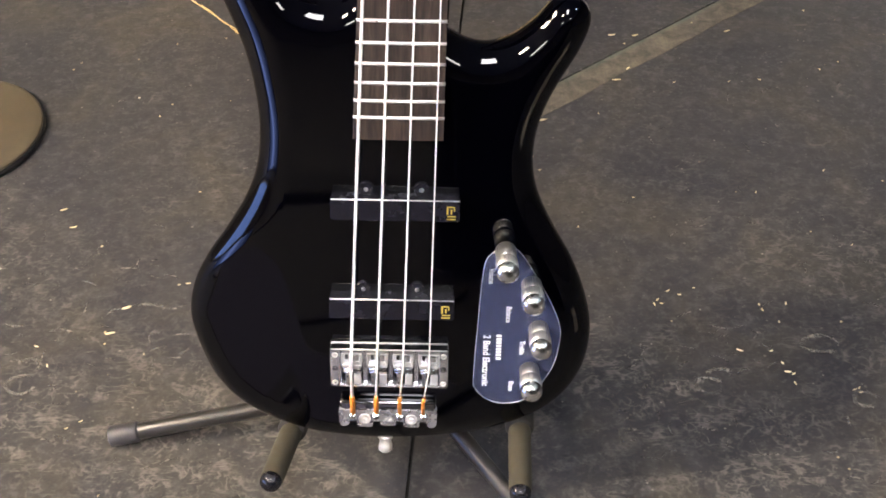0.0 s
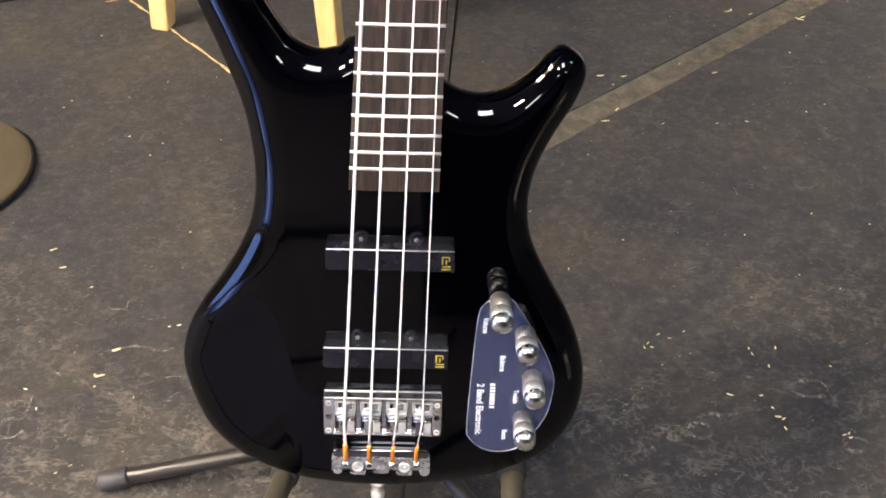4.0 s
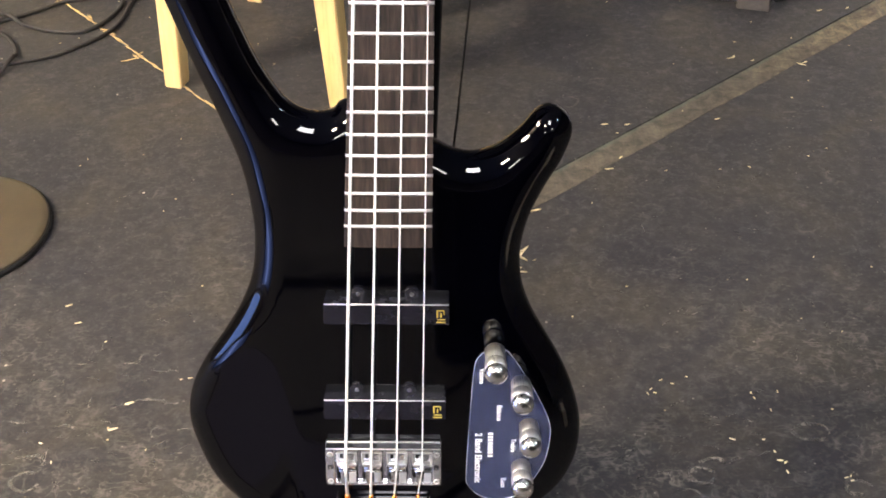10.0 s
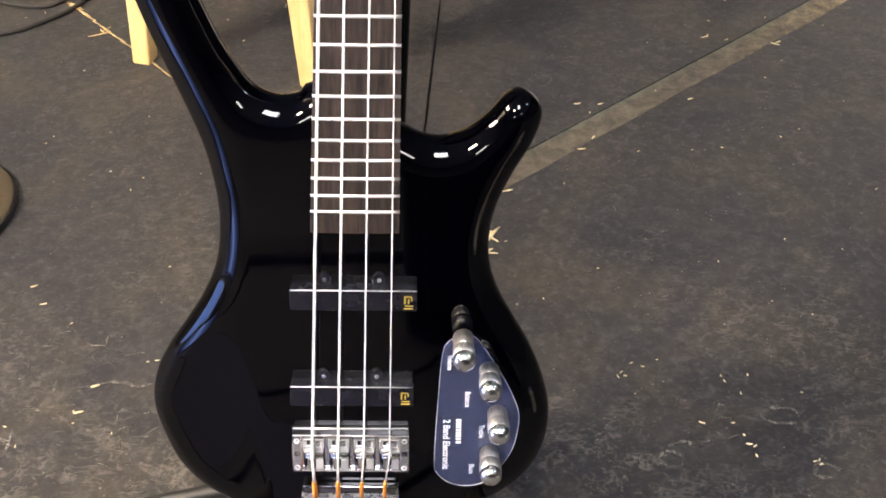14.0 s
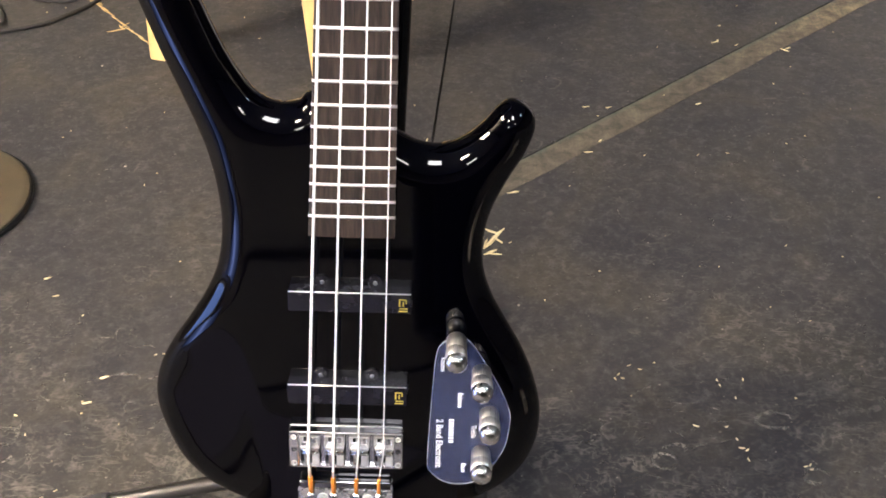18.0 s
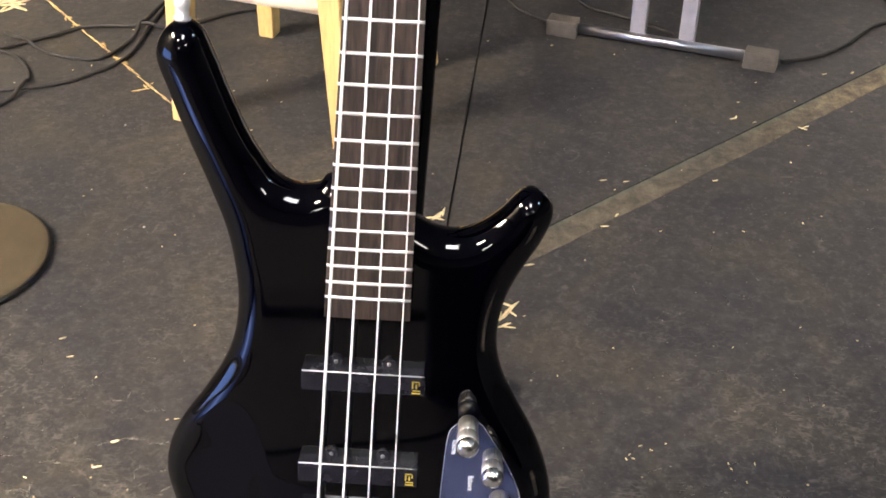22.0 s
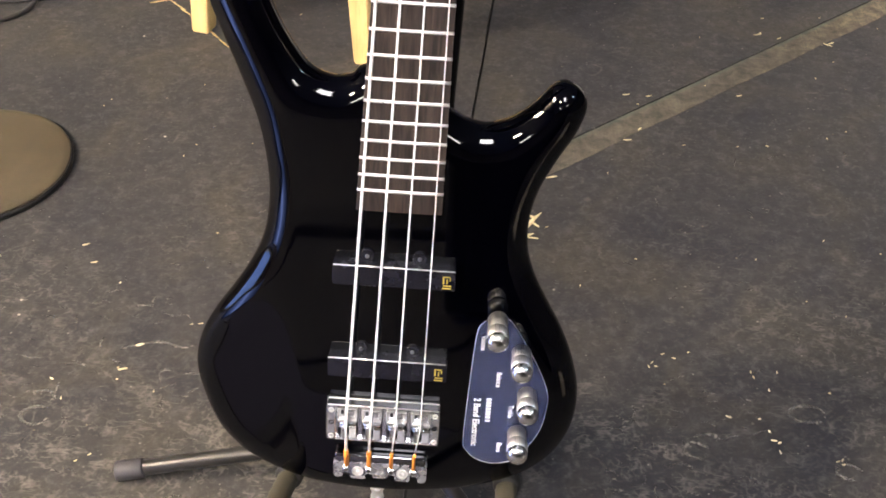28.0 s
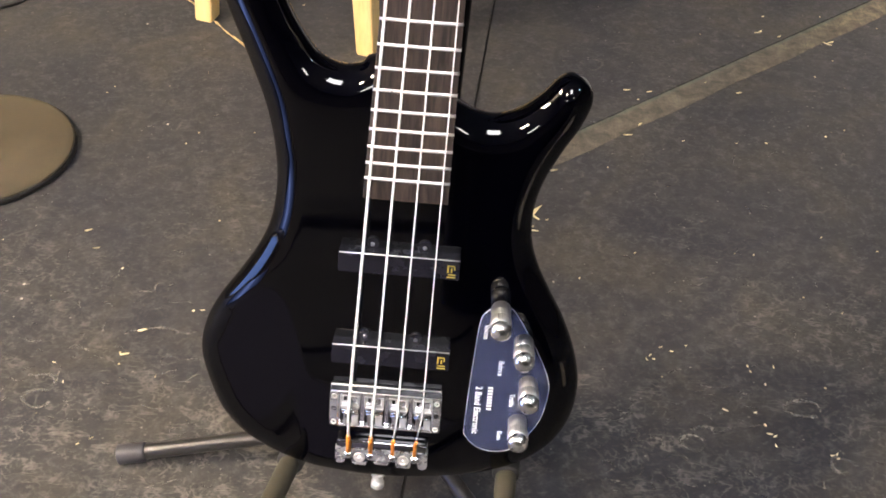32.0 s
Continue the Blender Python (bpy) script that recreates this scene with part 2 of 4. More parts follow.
FLOOR = floor_paint()
SUBFLOOR = worn("dark_subfloor", (0.006, 0.006, 0.006), 0.8)
TAPE = tape()
LACQUER = lacquer()
ROSEWOOD = wood("rosewood", (0.008, 0.0060, 0.0054), (0.056, 0.038, 0.031), 0.45, (150, 40, 13))
PINE = wood("pine", (0.70, 0.46, 0.17), (0.84, 0.60, 0.26), 0.42, (26, 26, 2.2), 0.2)
PALE = wood("pale_wood_rung", (0.72, 0.62, 0.48), (0.86, 0.77, 0.62), 0.45, (3, 40, 40))
CREAM = worn("cream_paint", (0.86, 0.76, 0.52), 0.45, amount=0.12, scale=12)
WHITE = worn("white_paint", (0.82, 0.83, 0.84), 0.4, amount=0.08, scale=12)
CHROME = worn("chrome", (0.78, 0.78, 0.80), 0.14, 1.0, 0.12, 90, relief=0.0)
# chrome with the black it mirrors put into its colour
DARKCHROME = worn("chrome_dark_reflection", (0.26, 0.26, 0.28), 0.06, 1.0, 0.08, 90, relief=0.0)
NICKEL = worn("nickel_silver", (0.90, 0.90, 0.88), 0.34, 0.85, 0.05, 200, relief=0.0)
STEEL = worn("wound_steel", (0.93, 0.92, 0.90), 0.55, 0.45, 0.04, 400, relief=0.0)
COLLAR = worn("brushed_collar", (0.88, 0.87, 0.85), 0.34, 0.7, 0.12, 200, relief=0.0)
DULL = worn("dull_screw_metal", (0.40, 0.40, 0.42), 0.3, 1.0, 0.2, 300, relief=0.0)
BRIGHT = worn("bridge_chrome", (0.66, 0.66, 0.68), 0.16, 0.90, 0.10, 60, relief=0.0)
GLINT = worn("bright_saddle_metal", (0.93, 0.93, 0.94), 0.18, 0.72, 0.05, 20, relief=0.0)
PLATE = worn("grey_chrome_plate", (0.56, 0.56, 0.58), 0.26, 0.85, 0.12, 90, relief=0.0)
KNOB = brushed("satin_knob_metal", (0.80, 0.78, 0.75), 0.30)
DOME = worn("polished_knob_cap", (0.86, 0.85, 0.83), 0.22, 1.0, 0.03, 3, relief=0.0)
SATIN = worn("satin_chrome", (0.72, 0.71, 0.69), 0.2, 1.0, 0.15, 120, relief=0.0)
PLASTIC = worn("black_pickup_plastic", (0.007, 0.007, 0.013), 0.24, amount=0.2, scale=40, relief=0.0)
GLOSSP = worn("glossy_black_plastic", (0.012, 0.012, 0.016), 0.10, amount=0.1, scale=40, relief=0.0)
RUBBER = worn("black_rubber", (0.018, 0.017, 0.016), 0.65, amount=0.3, scale=80)
CAPRUB = worn("grey_rubber_cap", (0.042, 0.040, 0.046), 0.55, amount=0.3, scale=90)
FOAM = worn("brown_grey_foam", (0.040, 0.034, 0.020), 0.85, amount=0.25, scale=160)
TUBE = worn("dark_painted_steel_tube", (0.030, 0.028, 0.028), 0.36, 0.2, 0.3, 60)
GREYTUBE = worn("grey_painted_tube", (0.40, 0.40, 0.47), 0.35, 0.2, 0.15, 40)
CHROMEBAR = worn("dull_chrome_tube", (0.44, 0.45, 0.50), 0.32, 1.0, 0.03, 3, relief=0.0)
BLOCKRUB = worn("grey_rubber_block", (0.105, 0.095, 0.085), 0.7, amount=0.35, scale=70)
IRON = worn("brown_cast_iron", (0.088, 0.070, 0.045), 0.5, 0.1, 0.35, 22)
IRONRIM = worn("black_base_rim", (0.012, 0.011, 0.010), 0.6)
CABLE = worn("black_cable_sheath", (0.030, 0.028, 0.027), 0.7, amount=0.3)
ORANGE = worn("orange_silk", (0.85, 0.28, 0.03), 0.7, amount=0.25, scale=500)
GOLD = worn("gold_print", (0.75, 0.58, 0.12), 0.35, 0.5, 0.2, 300)
PRINT = worn("white_print", (0.82, 0.83, 0.84), 0.5, amount=0.05)
FILM = clear_film()
FRAY = worn("frayed_wood_fibre", (0.62, 0.45, 0.20), 0.8, amount=0.5, scale=60)
SCUFF = scuff_paint()
CHIP = worn("yellow_wood_splinter", (0.80, 0.68, 0.40), 0.7, amount=0.4, scale=90)
WALLM = plaster("wall_plaster", (0.15, 0.145, 0.14))
TANBOX = plaster("tan_board", (0.86, 0.81, 0.70))
DARKWALL = plaster("dark_grey_wall_paint", (0.060, 0.052, 0.056))
CEILM = plaster("ceiling_white", (0.55, 0.55, 0.54))
LAMPM = glow("lamp_diffuser", (0.98, 0.95, 0.97), PANEL_LIGHT)
LAMPL = glow("warm_lamp_diffuser", (1.0, 0.83, 0.635), LEFT_LIGHT)
LAMPFILL = glow("cool_fill_diffuser", (0.60, 0.80, 1.0), RIGHT_FILL)
LAMPF = glow("far_lamp_diffuser", (1.0, 0.97, 0.92), FAR_LIGHT)
BLUEM = fading_glow("added_blue_glow", (0.30, 0.42, 1.0), BLUE_GLOW)
SKYM = glow("daylight_sky", (0.26, 0.42, 1.0), WINDOW_SKY)
LAVENDER = worn("grey_lavender_standin", (0.072, 0.068, 0.112), 0.9, amount=0.25, scale=25)
FRAMEM = worn("white_frame_paint", (0.7, 0.7, 0.7), 0.5, amount=0.1)


# ---- building helpers ----
def mesh_from(bm, name, mat, smooth=False):
    if smooth:
        for e in bm.edges:
            if len(e.link_faces) == 2 and e.calc_face_angle(0.0) > 0.75:
                e.smooth = False
    me = bpy.data.meshes.new(name)
    bmesh.ops.recalc_face_normals(bm, faces=bm.faces)
    bm.to_mesh(me)
    bm.free()
    me.materials.append(mat)
    if smooth:
        me.polygons.foreach_set("use_smooth", [True] * len(me.polygons))
    return me


def part(name, bm, mat, parent=None, label="", smooth=False):
    ob = new(name, mesh_from(bm, name, mat, smooth))
    if parent is not None:
        ob.parent = parent
    if label:
        tagged(ob, label)
    return ob


def thing(name, m=None):
    ob = new(name)
    ob.empty_display_size = 0.05
    if m is not None:
        ob.matrix_basis = m
    return ob


def box(lo, hi, bevel=0.0, seg=2, bm=None, m=None):
    bm = bm or bmesh.new()
    c = [(a + b) / 2 for a, b in zip(lo, hi)]
    s = [abs(b - a) for a, b in zip(lo, hi)]
    made = bmesh.ops.create_cube(bm, size=1.0, matrix=Matrix.LocRotScale(c, None, s))["verts"]
    if bevel:
        edges = list({e for v in made for e in v.link_edges})
        out = bmesh.ops.bevel(bm, geom=edges, offset=bevel, segments=seg, affect="EDGES", profile=0.5)
        made = list({v for f in out["faces"] for v in f.verts} | {v for v in made if v.is_valid})
    if m is not None:
        bmesh.ops.transform(bm, matrix=m, verts=made)
    return bm


def aim(a, b):
    """A frame at a whose z points to b."""
    a, b = Vector(a), Vector(b)
    return Matrix.Translation(a) @ (b - a).to_track_quat("Z", "Y").to_matrix().to_4x4()


def lathe(profile, m=None, seg=24, bm=None):
    """A turned solid from (radius, height) pairs along z."""
    bm = bm or bmesh.new()
    m = m or Matrix()
    rings = []
    for r, h in profile:
        rings.append([bm.verts.new(m @ Vector((r * math.cos(2 * math.pi * i / seg), r * math.sin(2 * math.pi * i / seg), h))) for i in range(seg)])
    for lo, hi in zip(rings, rings[1:]):
        for i in range(seg):
            bm.faces.new((lo[i], lo[(i + 1) % seg], hi[(i + 1) % seg], hi[i]))
    bm.faces.new(rings[0][::-1])
    bm.faces.new(rings[-1])
    return bm


def rod(a, b, r, seg=16, edge=0.0, r2=None, bm=None):
    length = (Vector(b) - Vector(a)).length
    r2 = r if r2 is None else r2
    prof = [(r, 0), (r2, length)]
    if edge:
        prof = [(r - edge, 0), (r - edge * 0.3, edge * 0.3), (r, edge), (r2, length - edge), (r2 - edge * 0.3, length - edge * 0.3), (r2 - edge, length)]
    return lathe(prof, aim(a, b), seg, bm)


def spline(points, steps=8, closed=False):
    """A smooth curve through the points."""
    ps = [Vector(p) for p in points]
    n = len(ps)
    out = []
    for i in range(n if closed else n - 1):
        if closed:
            a, b, c, d = ps[(i - 1) % n], ps[i], ps[(i + 1) % n], ps[(i + 2) % n]
        else:
            a, b, c, d = ps[max(i - 1, 0)], ps[i], ps[i + 1], ps[min(i + 2, n - 1)]
        for k in range(steps):
            t = k / steps
            out.append(0.5 * (2 * b + (c - a) * t + (2 * a - 5 * b + 4 * c - d) * t * t + (3 * b - a - 3 * c + d) * t ** 3))
    if not closed:
        out.append(ps[-1])
    return out


def tube(points, r, seg=10, bm=None):
    """A round tube along a polyline."""
    bm = bm or bmesh.new()
    ps = [Vector(p) for p in points]
    rings = []
    for i, p in enumerate(ps):
        d = (ps[min(i + 1, len(ps) - 1)] - ps[max(i - 1, 0)]).normalized()
        side = d.cross(Vector((0, 0, 1)))
        side = side.normalized() if side.length > 1e-3 else Vector((1, 0, 0))
        up = side.cross(d)
        rings.append([bm.verts.new(p + r * (math.cos(2 * math.pi * k / seg) * side + math.sin(2 * math.pi * k / seg) * up)) for k in range(seg)])
    for lo, hi in zip(rings, rings[1:]):
        for k in range(seg):
            bm.faces.new((lo[k], lo[(k + 1) % seg], hi[(k + 1) % seg], hi[k]))
    bm.faces.new(rings[0][::-1])
    bm.faces.new(rings[-1])
    return bm


def slab(outline, y0, y1, bm=None, rim=0.0):
    """A flat plate in the x-z plane between depths y0 and y1."""
    bm = bm or bmesh.new()
    a = [bm.verts.new((p[0], y0, p[1])) for p in outline]
    b = [bm.verts.new((p[0], y1, p[1])) for p in outline]
    bm.faces.new(a)
    bm.faces.new(b[::-1])
    n = len(a)
    for i in range(n):
        bm.faces.new((a[i], b[i], b[(i + 1) % n], a[(i + 1) % n]))
    return bm


# ---- the room ----
X0, X1, Y0, Y1, H = -3.4, 3.8, -7.0, 3.6, 2.85


def structure(name, bm, mat, label, category):
    return tagged(part(name, bm, mat), label, category, kind="structure")


structure("wall_north", box((X0 - 0.12, Y1, -0.02), (X1 + 0.12, Y1 + 0.12, H)), WALLM, "plain dark grey plastered wall behind the stage floor", "wall")
structure("wall_south", box((X0 - 0.12, Y0 - 0.12, -0.02), (X1 + 0.12, Y0, H)), DARKWALL, "plain dark grey painted wall at the near end", "wall")
structure("wall_east", box((X1, Y0, -0.02), (X1 + 0.12, Y1, H)), DARKWALL, "plain dark grey painted side wall", "wall")
# no window is in view; this one is placed for the body's blue line
WZ0, WZ1, WY0, WY1 = 0.06, 1.1, -2.70, -0.50
bm = box((X0 - 0.12, Y0, -0.02), (X0, Y1, WZ0))
box((X0 - 0.12, Y0, WZ1), (X0, Y1, H), bm=bm)
box((X0 - 0.12, Y0, WZ0), (X0, WY0, WZ1), bm=bm)
box((X0 - 0.12, WY1, WZ0), (X0, Y1, WZ1), bm=bm)
structure("wall_west", bm, WALLM, "plain dark grey plastered wall with a window opening", "wall")
structure("ceiling", box((X0 - 0.12, Y0 - 0.12, H), (X1 + 0.12, Y1 + 0.12, H + 0.1)), CEILM, "plain off-white ceiling over the stage floor", "ceiling")
win = structure("window_1", box((X0 - 0.10, WY0, WZ0), (X0 - 0.06, WY0 + 0.05, WZ1), 0.004), FRAMEM, "unseen white framed window supposed from the blue edge reflection", "window")
part("window_frame", box((X0 - 0.10, WY1 - 0.05, WZ0), (X0 - 0.06, WY1, WZ1), 0.004), FRAMEM, win)
part("window_frame", box((X0 - 0.10, WY0 + 0.05, WZ0), (X0 - 0.06, WY1 - 0.05, WZ0 + 0.05), 0.004), FRAMEM, win)
part("window_frame", box((X0 - 0.10, WY0 + 0.05, WZ1 - 0.05), (X0 - 0.06, WY1 - 0.05, WZ1), 0.004), FRAMEM, win)
structure("backdrop", box((X0 - 0.60, WY0 - 1.5, -0.5), (X0 - 0.58, WY1 + 1.5, H + 1.0)), SKYM, "blue daylight sky outside the window", "sky")


def ceiling_light(x, y, lx, ly, lit):
    lamp = thing("ceiling_light", pose(x, y, H))
    part("diffuser", box((-lx / 2 + 0.02, -ly / 2 + 0.02, -0.016), (lx / 2 - 0.02, ly / 2 - 0.02, -0.004)), lit, lamp)
    for sx in (-1, 1):
        part("frame", box((sx * lx / 2 - 0.02, -ly / 2 - 0.02, -0.03), (sx * lx / 2 + 0.02, ly / 2 + 0.02, -0.001), 0.003), FRAMEM, lamp)
        part("frame", box((-lx / 2 + 0.02, sx * ly / 2 - 0.02, -0.03), (lx / 2 - 0.02, sx * ly / 2 + 0.02, -0.001), 0.003), FRAMEM, lamp)
    tagged(lamp, "white rectangular ceiling light panel, switched on", "ceiling light", "ceiling light panels")


# the cool right-hand panel is an added fill that no highlight points to
LAMPS = ((0.03, -1.92, 0.70, 1.05, LAMPM), (-1.46, -2.50, 0.50, 0.45, LAMPL), (-2.98, -0.80, 0.60, 1.20, LAMPL), (2.5, -0.7, 0.5, 0.5, LAMPFILL),
         (1.50, -4.40, 0.60, 0.60, LAMPF), (-1.75, -5.20, 0.60, 0.60, LAMPF))
for lx, ly, wx, wy, lit in LAMPS:
    ceiling_light(lx, ly, wx, wy, lit)

# ---- the floor: painted boards with a sheet edge, a groove and worn tape ----
CORNER = Vector((-0.0069, 0.5502))
D_SEAM = Vector((-0.6485, 0.7612)).normalized()
D_TAPE = Vector((0.7595, 0.6505)).normalized()
GROOVE_A, GROOVE_B = Vector((-0.0045, 0.0)), Vector((0.103, 1.564))


def clip(poly, a, n, gap):
    """The part of a polygon on the side of the line through a to which n points."""
    out = []
    for p, q in zip(poly, poly[1:] + poly[:1]):
        dp, dq = (p - a).dot(n) - gap, (q - a).dot(n) - gap
        if dp >= 0:
            out.append(p)
        if dp * dq < 0:
            out.append(p + (q - p) * (dp / (dp - dq)))
    return out


floor = structure("floor", box((X0, Y0, -0.06), (X1, Y1, -0.0042)), SUBFLOOR, "dark boards under the black painted stage floor", "floor")
room = [Vector(p) for p in ((X0, Y0), (X1, Y0), (X1, Y1), (X0, Y1))]
n_seam = Vector((D_SEAM.y, -D_SEAM.x))
n_tape = Vector((-D_TAPE.y, D_TAPE.x))
g_dir = (GROOVE_B - GROOVE_A).normalized()
n_groove = Vector((g_dir.y, -g_dir.x))
upper = clip(clip(room, CORNER, n_seam, 0.0008), CORNER, n_tape, 0.0008)
lower_l = clip(room, CORNER, -n_seam, 0.0008)
lower_r = clip(clip(room, CORNER, n_seam, -0.0008), CORNER, -n_tape, 0.0014)
for region in (upper, lower_l, lower_r):
    for side in (-1, 1):
        poly = clip(region, GROOVE_A, n_groove * side, 0.0017)
        if len(poly) < 3:
            continue
        bm = bmesh.new()
        lo = [bm.verts.new((p.x, p.y, -0.004)) for p in poly]
        hi = [bm.verts.new((p.x, p.y, 0.0)) for p in poly]
        bm.faces.new(hi)
        for i in range(len(poly)):
            bm.faces.new((lo[i], lo[(i + 1) % len(poly)], hi[(i + 1) % len(poly)], hi[i]))
        part("panel", bm, FLOOR, floor)

rng = random.Random(4)
bm = bmesh.new()
edge_hi, edge_lo = [], []
for i in range(241):
    s = -0.02 + i * 0.01
    base = CORNER + D_TAPE * s
    w = 0.0450 + 0.0012 * math.sin(i * 0.31) + rng.uniform(-0.0007, 0.0007)
    edge_hi.append(base + n_tape * (-0.0022 + rng.uniform(-0.0006, 0.0006)))
    edge_lo.append(base - n_tape * w)
vt = [[bm.verts.new((p.x, p.y, z)) for p in e] for e, z in ((edge_hi, 0.0006), (edge_lo, 0.0006), (edge_hi, 0.0001), (edge_lo, 0.0001))]
for i in range(240):
    bm.faces.new((vt[0][i], vt[1][i], vt[1][i + 1], vt[0][i + 1]))
    bm.faces.new((vt[2][i], vt[0][i], vt[0][i + 1], vt[2][i + 1]))
    bm.faces.new((vt[1][i], vt[3][i], vt[3][i + 1], vt[1][i + 1]))
structure("tape_strip", bm, TAPE, "worn brownish cloth tape strip along a floor seam", "tape")

# ---- the bass guitar ----
BASS = Matrix(((0.9995, 0.0, 0.0322, 0.0), (-0.0073, 0.9738, 0.2272, 0.0), (-0.0313, -0.2274, 0.9733, 0.1902), (0, 0, 0, 1)))
SCALE, FACE = 0.8636, 0.0180


def fret_z(n):
    return SCALE / 2 ** (n / 12)


def board_x(z):
    """Left and right edge of the fingerboard."""
    k = (z - 0.216) / (SCALE - 0.216)
    return -0.0360 + k * 0.0300, 0.0300 + k * 0.0056


def string_x(i, z):
    return (-0.0408 + i * 0.0209) * (1 - z / SCALE) + (-0.0046 + i * 0.0127) * z / SCALE


def string_y(z):
    return -0.0034 + 0.0022 * z / SCALE


OUTLINE = [(0.1355, 0.280), (0.129, 0.259), (0.116, 0.235), (0.105, 0.210), (0.0995, 0.184), (0.1005, 0.158), (0.108, 0.134),
           (0.121, 0.109), (0.135, 0.084), (0.147, 0.055), (0.154, 0.024), (0.152, -0.008), (0.140, -0.036), (0.119, -0.058),
           (0.092, -0.073), (0.060, -0.083), (0.020, -0.089), (-0.022, -0.091), (-0.067, -0.087), (-0.105, -0.079),
           (-0.136, -0.063), (-0.158, -0.038), (-0.171, -0.004), (-0.176, 0.025), (-0.171, 0.053), (-0.158, 0.080),
           (-0.140, 0.107), (-0.124, 0.134), (-0.114, 0.160), (-0.110, 0.190), (-0.1115, 0.220), (-0.118, 0.254),
           (-0.131, 0.290), (-0.146, 0.327), (-0.158, 0.360), (-0.167, 0.388), (-0.162, 0.406), (-0.148, 0.417),
           (-0.134, 0.412), (-0.125, 0.395), (-0.113, 0.364), (-0.099, 0.332), (-0.085, 0.3095), (-0.074, 0.2985), (-0.0605, 0.2938),
           (-0.046, 0.2960), (-0.030, 0.3030), (0.030, 0.273), (0.046, 0.265), (0.062, 0.263), (0.079, 0.269)]
OUTLINE += [(0.095, 0.282), (0.107, 0.296), (0.118, 0.301), (0.131, 0.294)]


def outline_distance(pts, poly):
    """Distance of points from a closed polyline, and whether they lie inside."""
    a = poly
    b = np.roll(poly, -1, axis=0)
    best = np.full(len(pts), 1e9)
    inside = np.zeros(len(pts), bool)
    for p, q in zip(a, b):
        d = q - p
        t = np.clip(((pts - p) @ d) / (d @ d + 1e-18), 0, 1)
        best = np.minimum(best, np.linalg.norm(pts - p - t[:, None] * d, axis=1))
        cross = (p[1] > pts[:, 1]) != (q[1] > pts[:, 1])
        xs = p[0] + (pts[:, 1] - p[1]) * (q[0] - p[0]) / (q[1] - p[1] + 1e-18)
        inside ^= cross & (pts[:, 0] < xs)
    return best, inside


def ease(x):
    x = np.clip(x, 0, 1)
    return x * x * (3 - 2 * x)


def body_rise(d, x, z):
    """How far the front stands over the rim at a distance d from the outline."""
    r = 0.026 + 0.004 * ease((z - 0.17) / 0.08) * ease((x + 0.12) / 0.05) + 0.010 * ease((z - 0.22) / 0.10) * ease((-0.06 - x) / 0.05)
    k = np.clip(d / r, 0, 1)
    # flat forearm contour beyond a line down the lower bout
    ax, az, bx, bz = -0.098, 0.125, -0.074, -0.090
    left = -((x - ax) * (az - bz) + (z - az) * (bx - ax)) / math.hypot(bx - ax, bz - az)
    soft = 0.0025 * np.log1p(np.exp(np.clip(left / 0.0025, -30, 30)))
    drop = 0.016 * (1 - np.exp(-0.30 * soft / 0.016)) * ease((0.135 - z) / 0.10)
    return (0.021 - 0.5 * drop) * np.sqrt(np.maximum(1 - (1 - k) ** 2, 0)) - 0.5 * drop


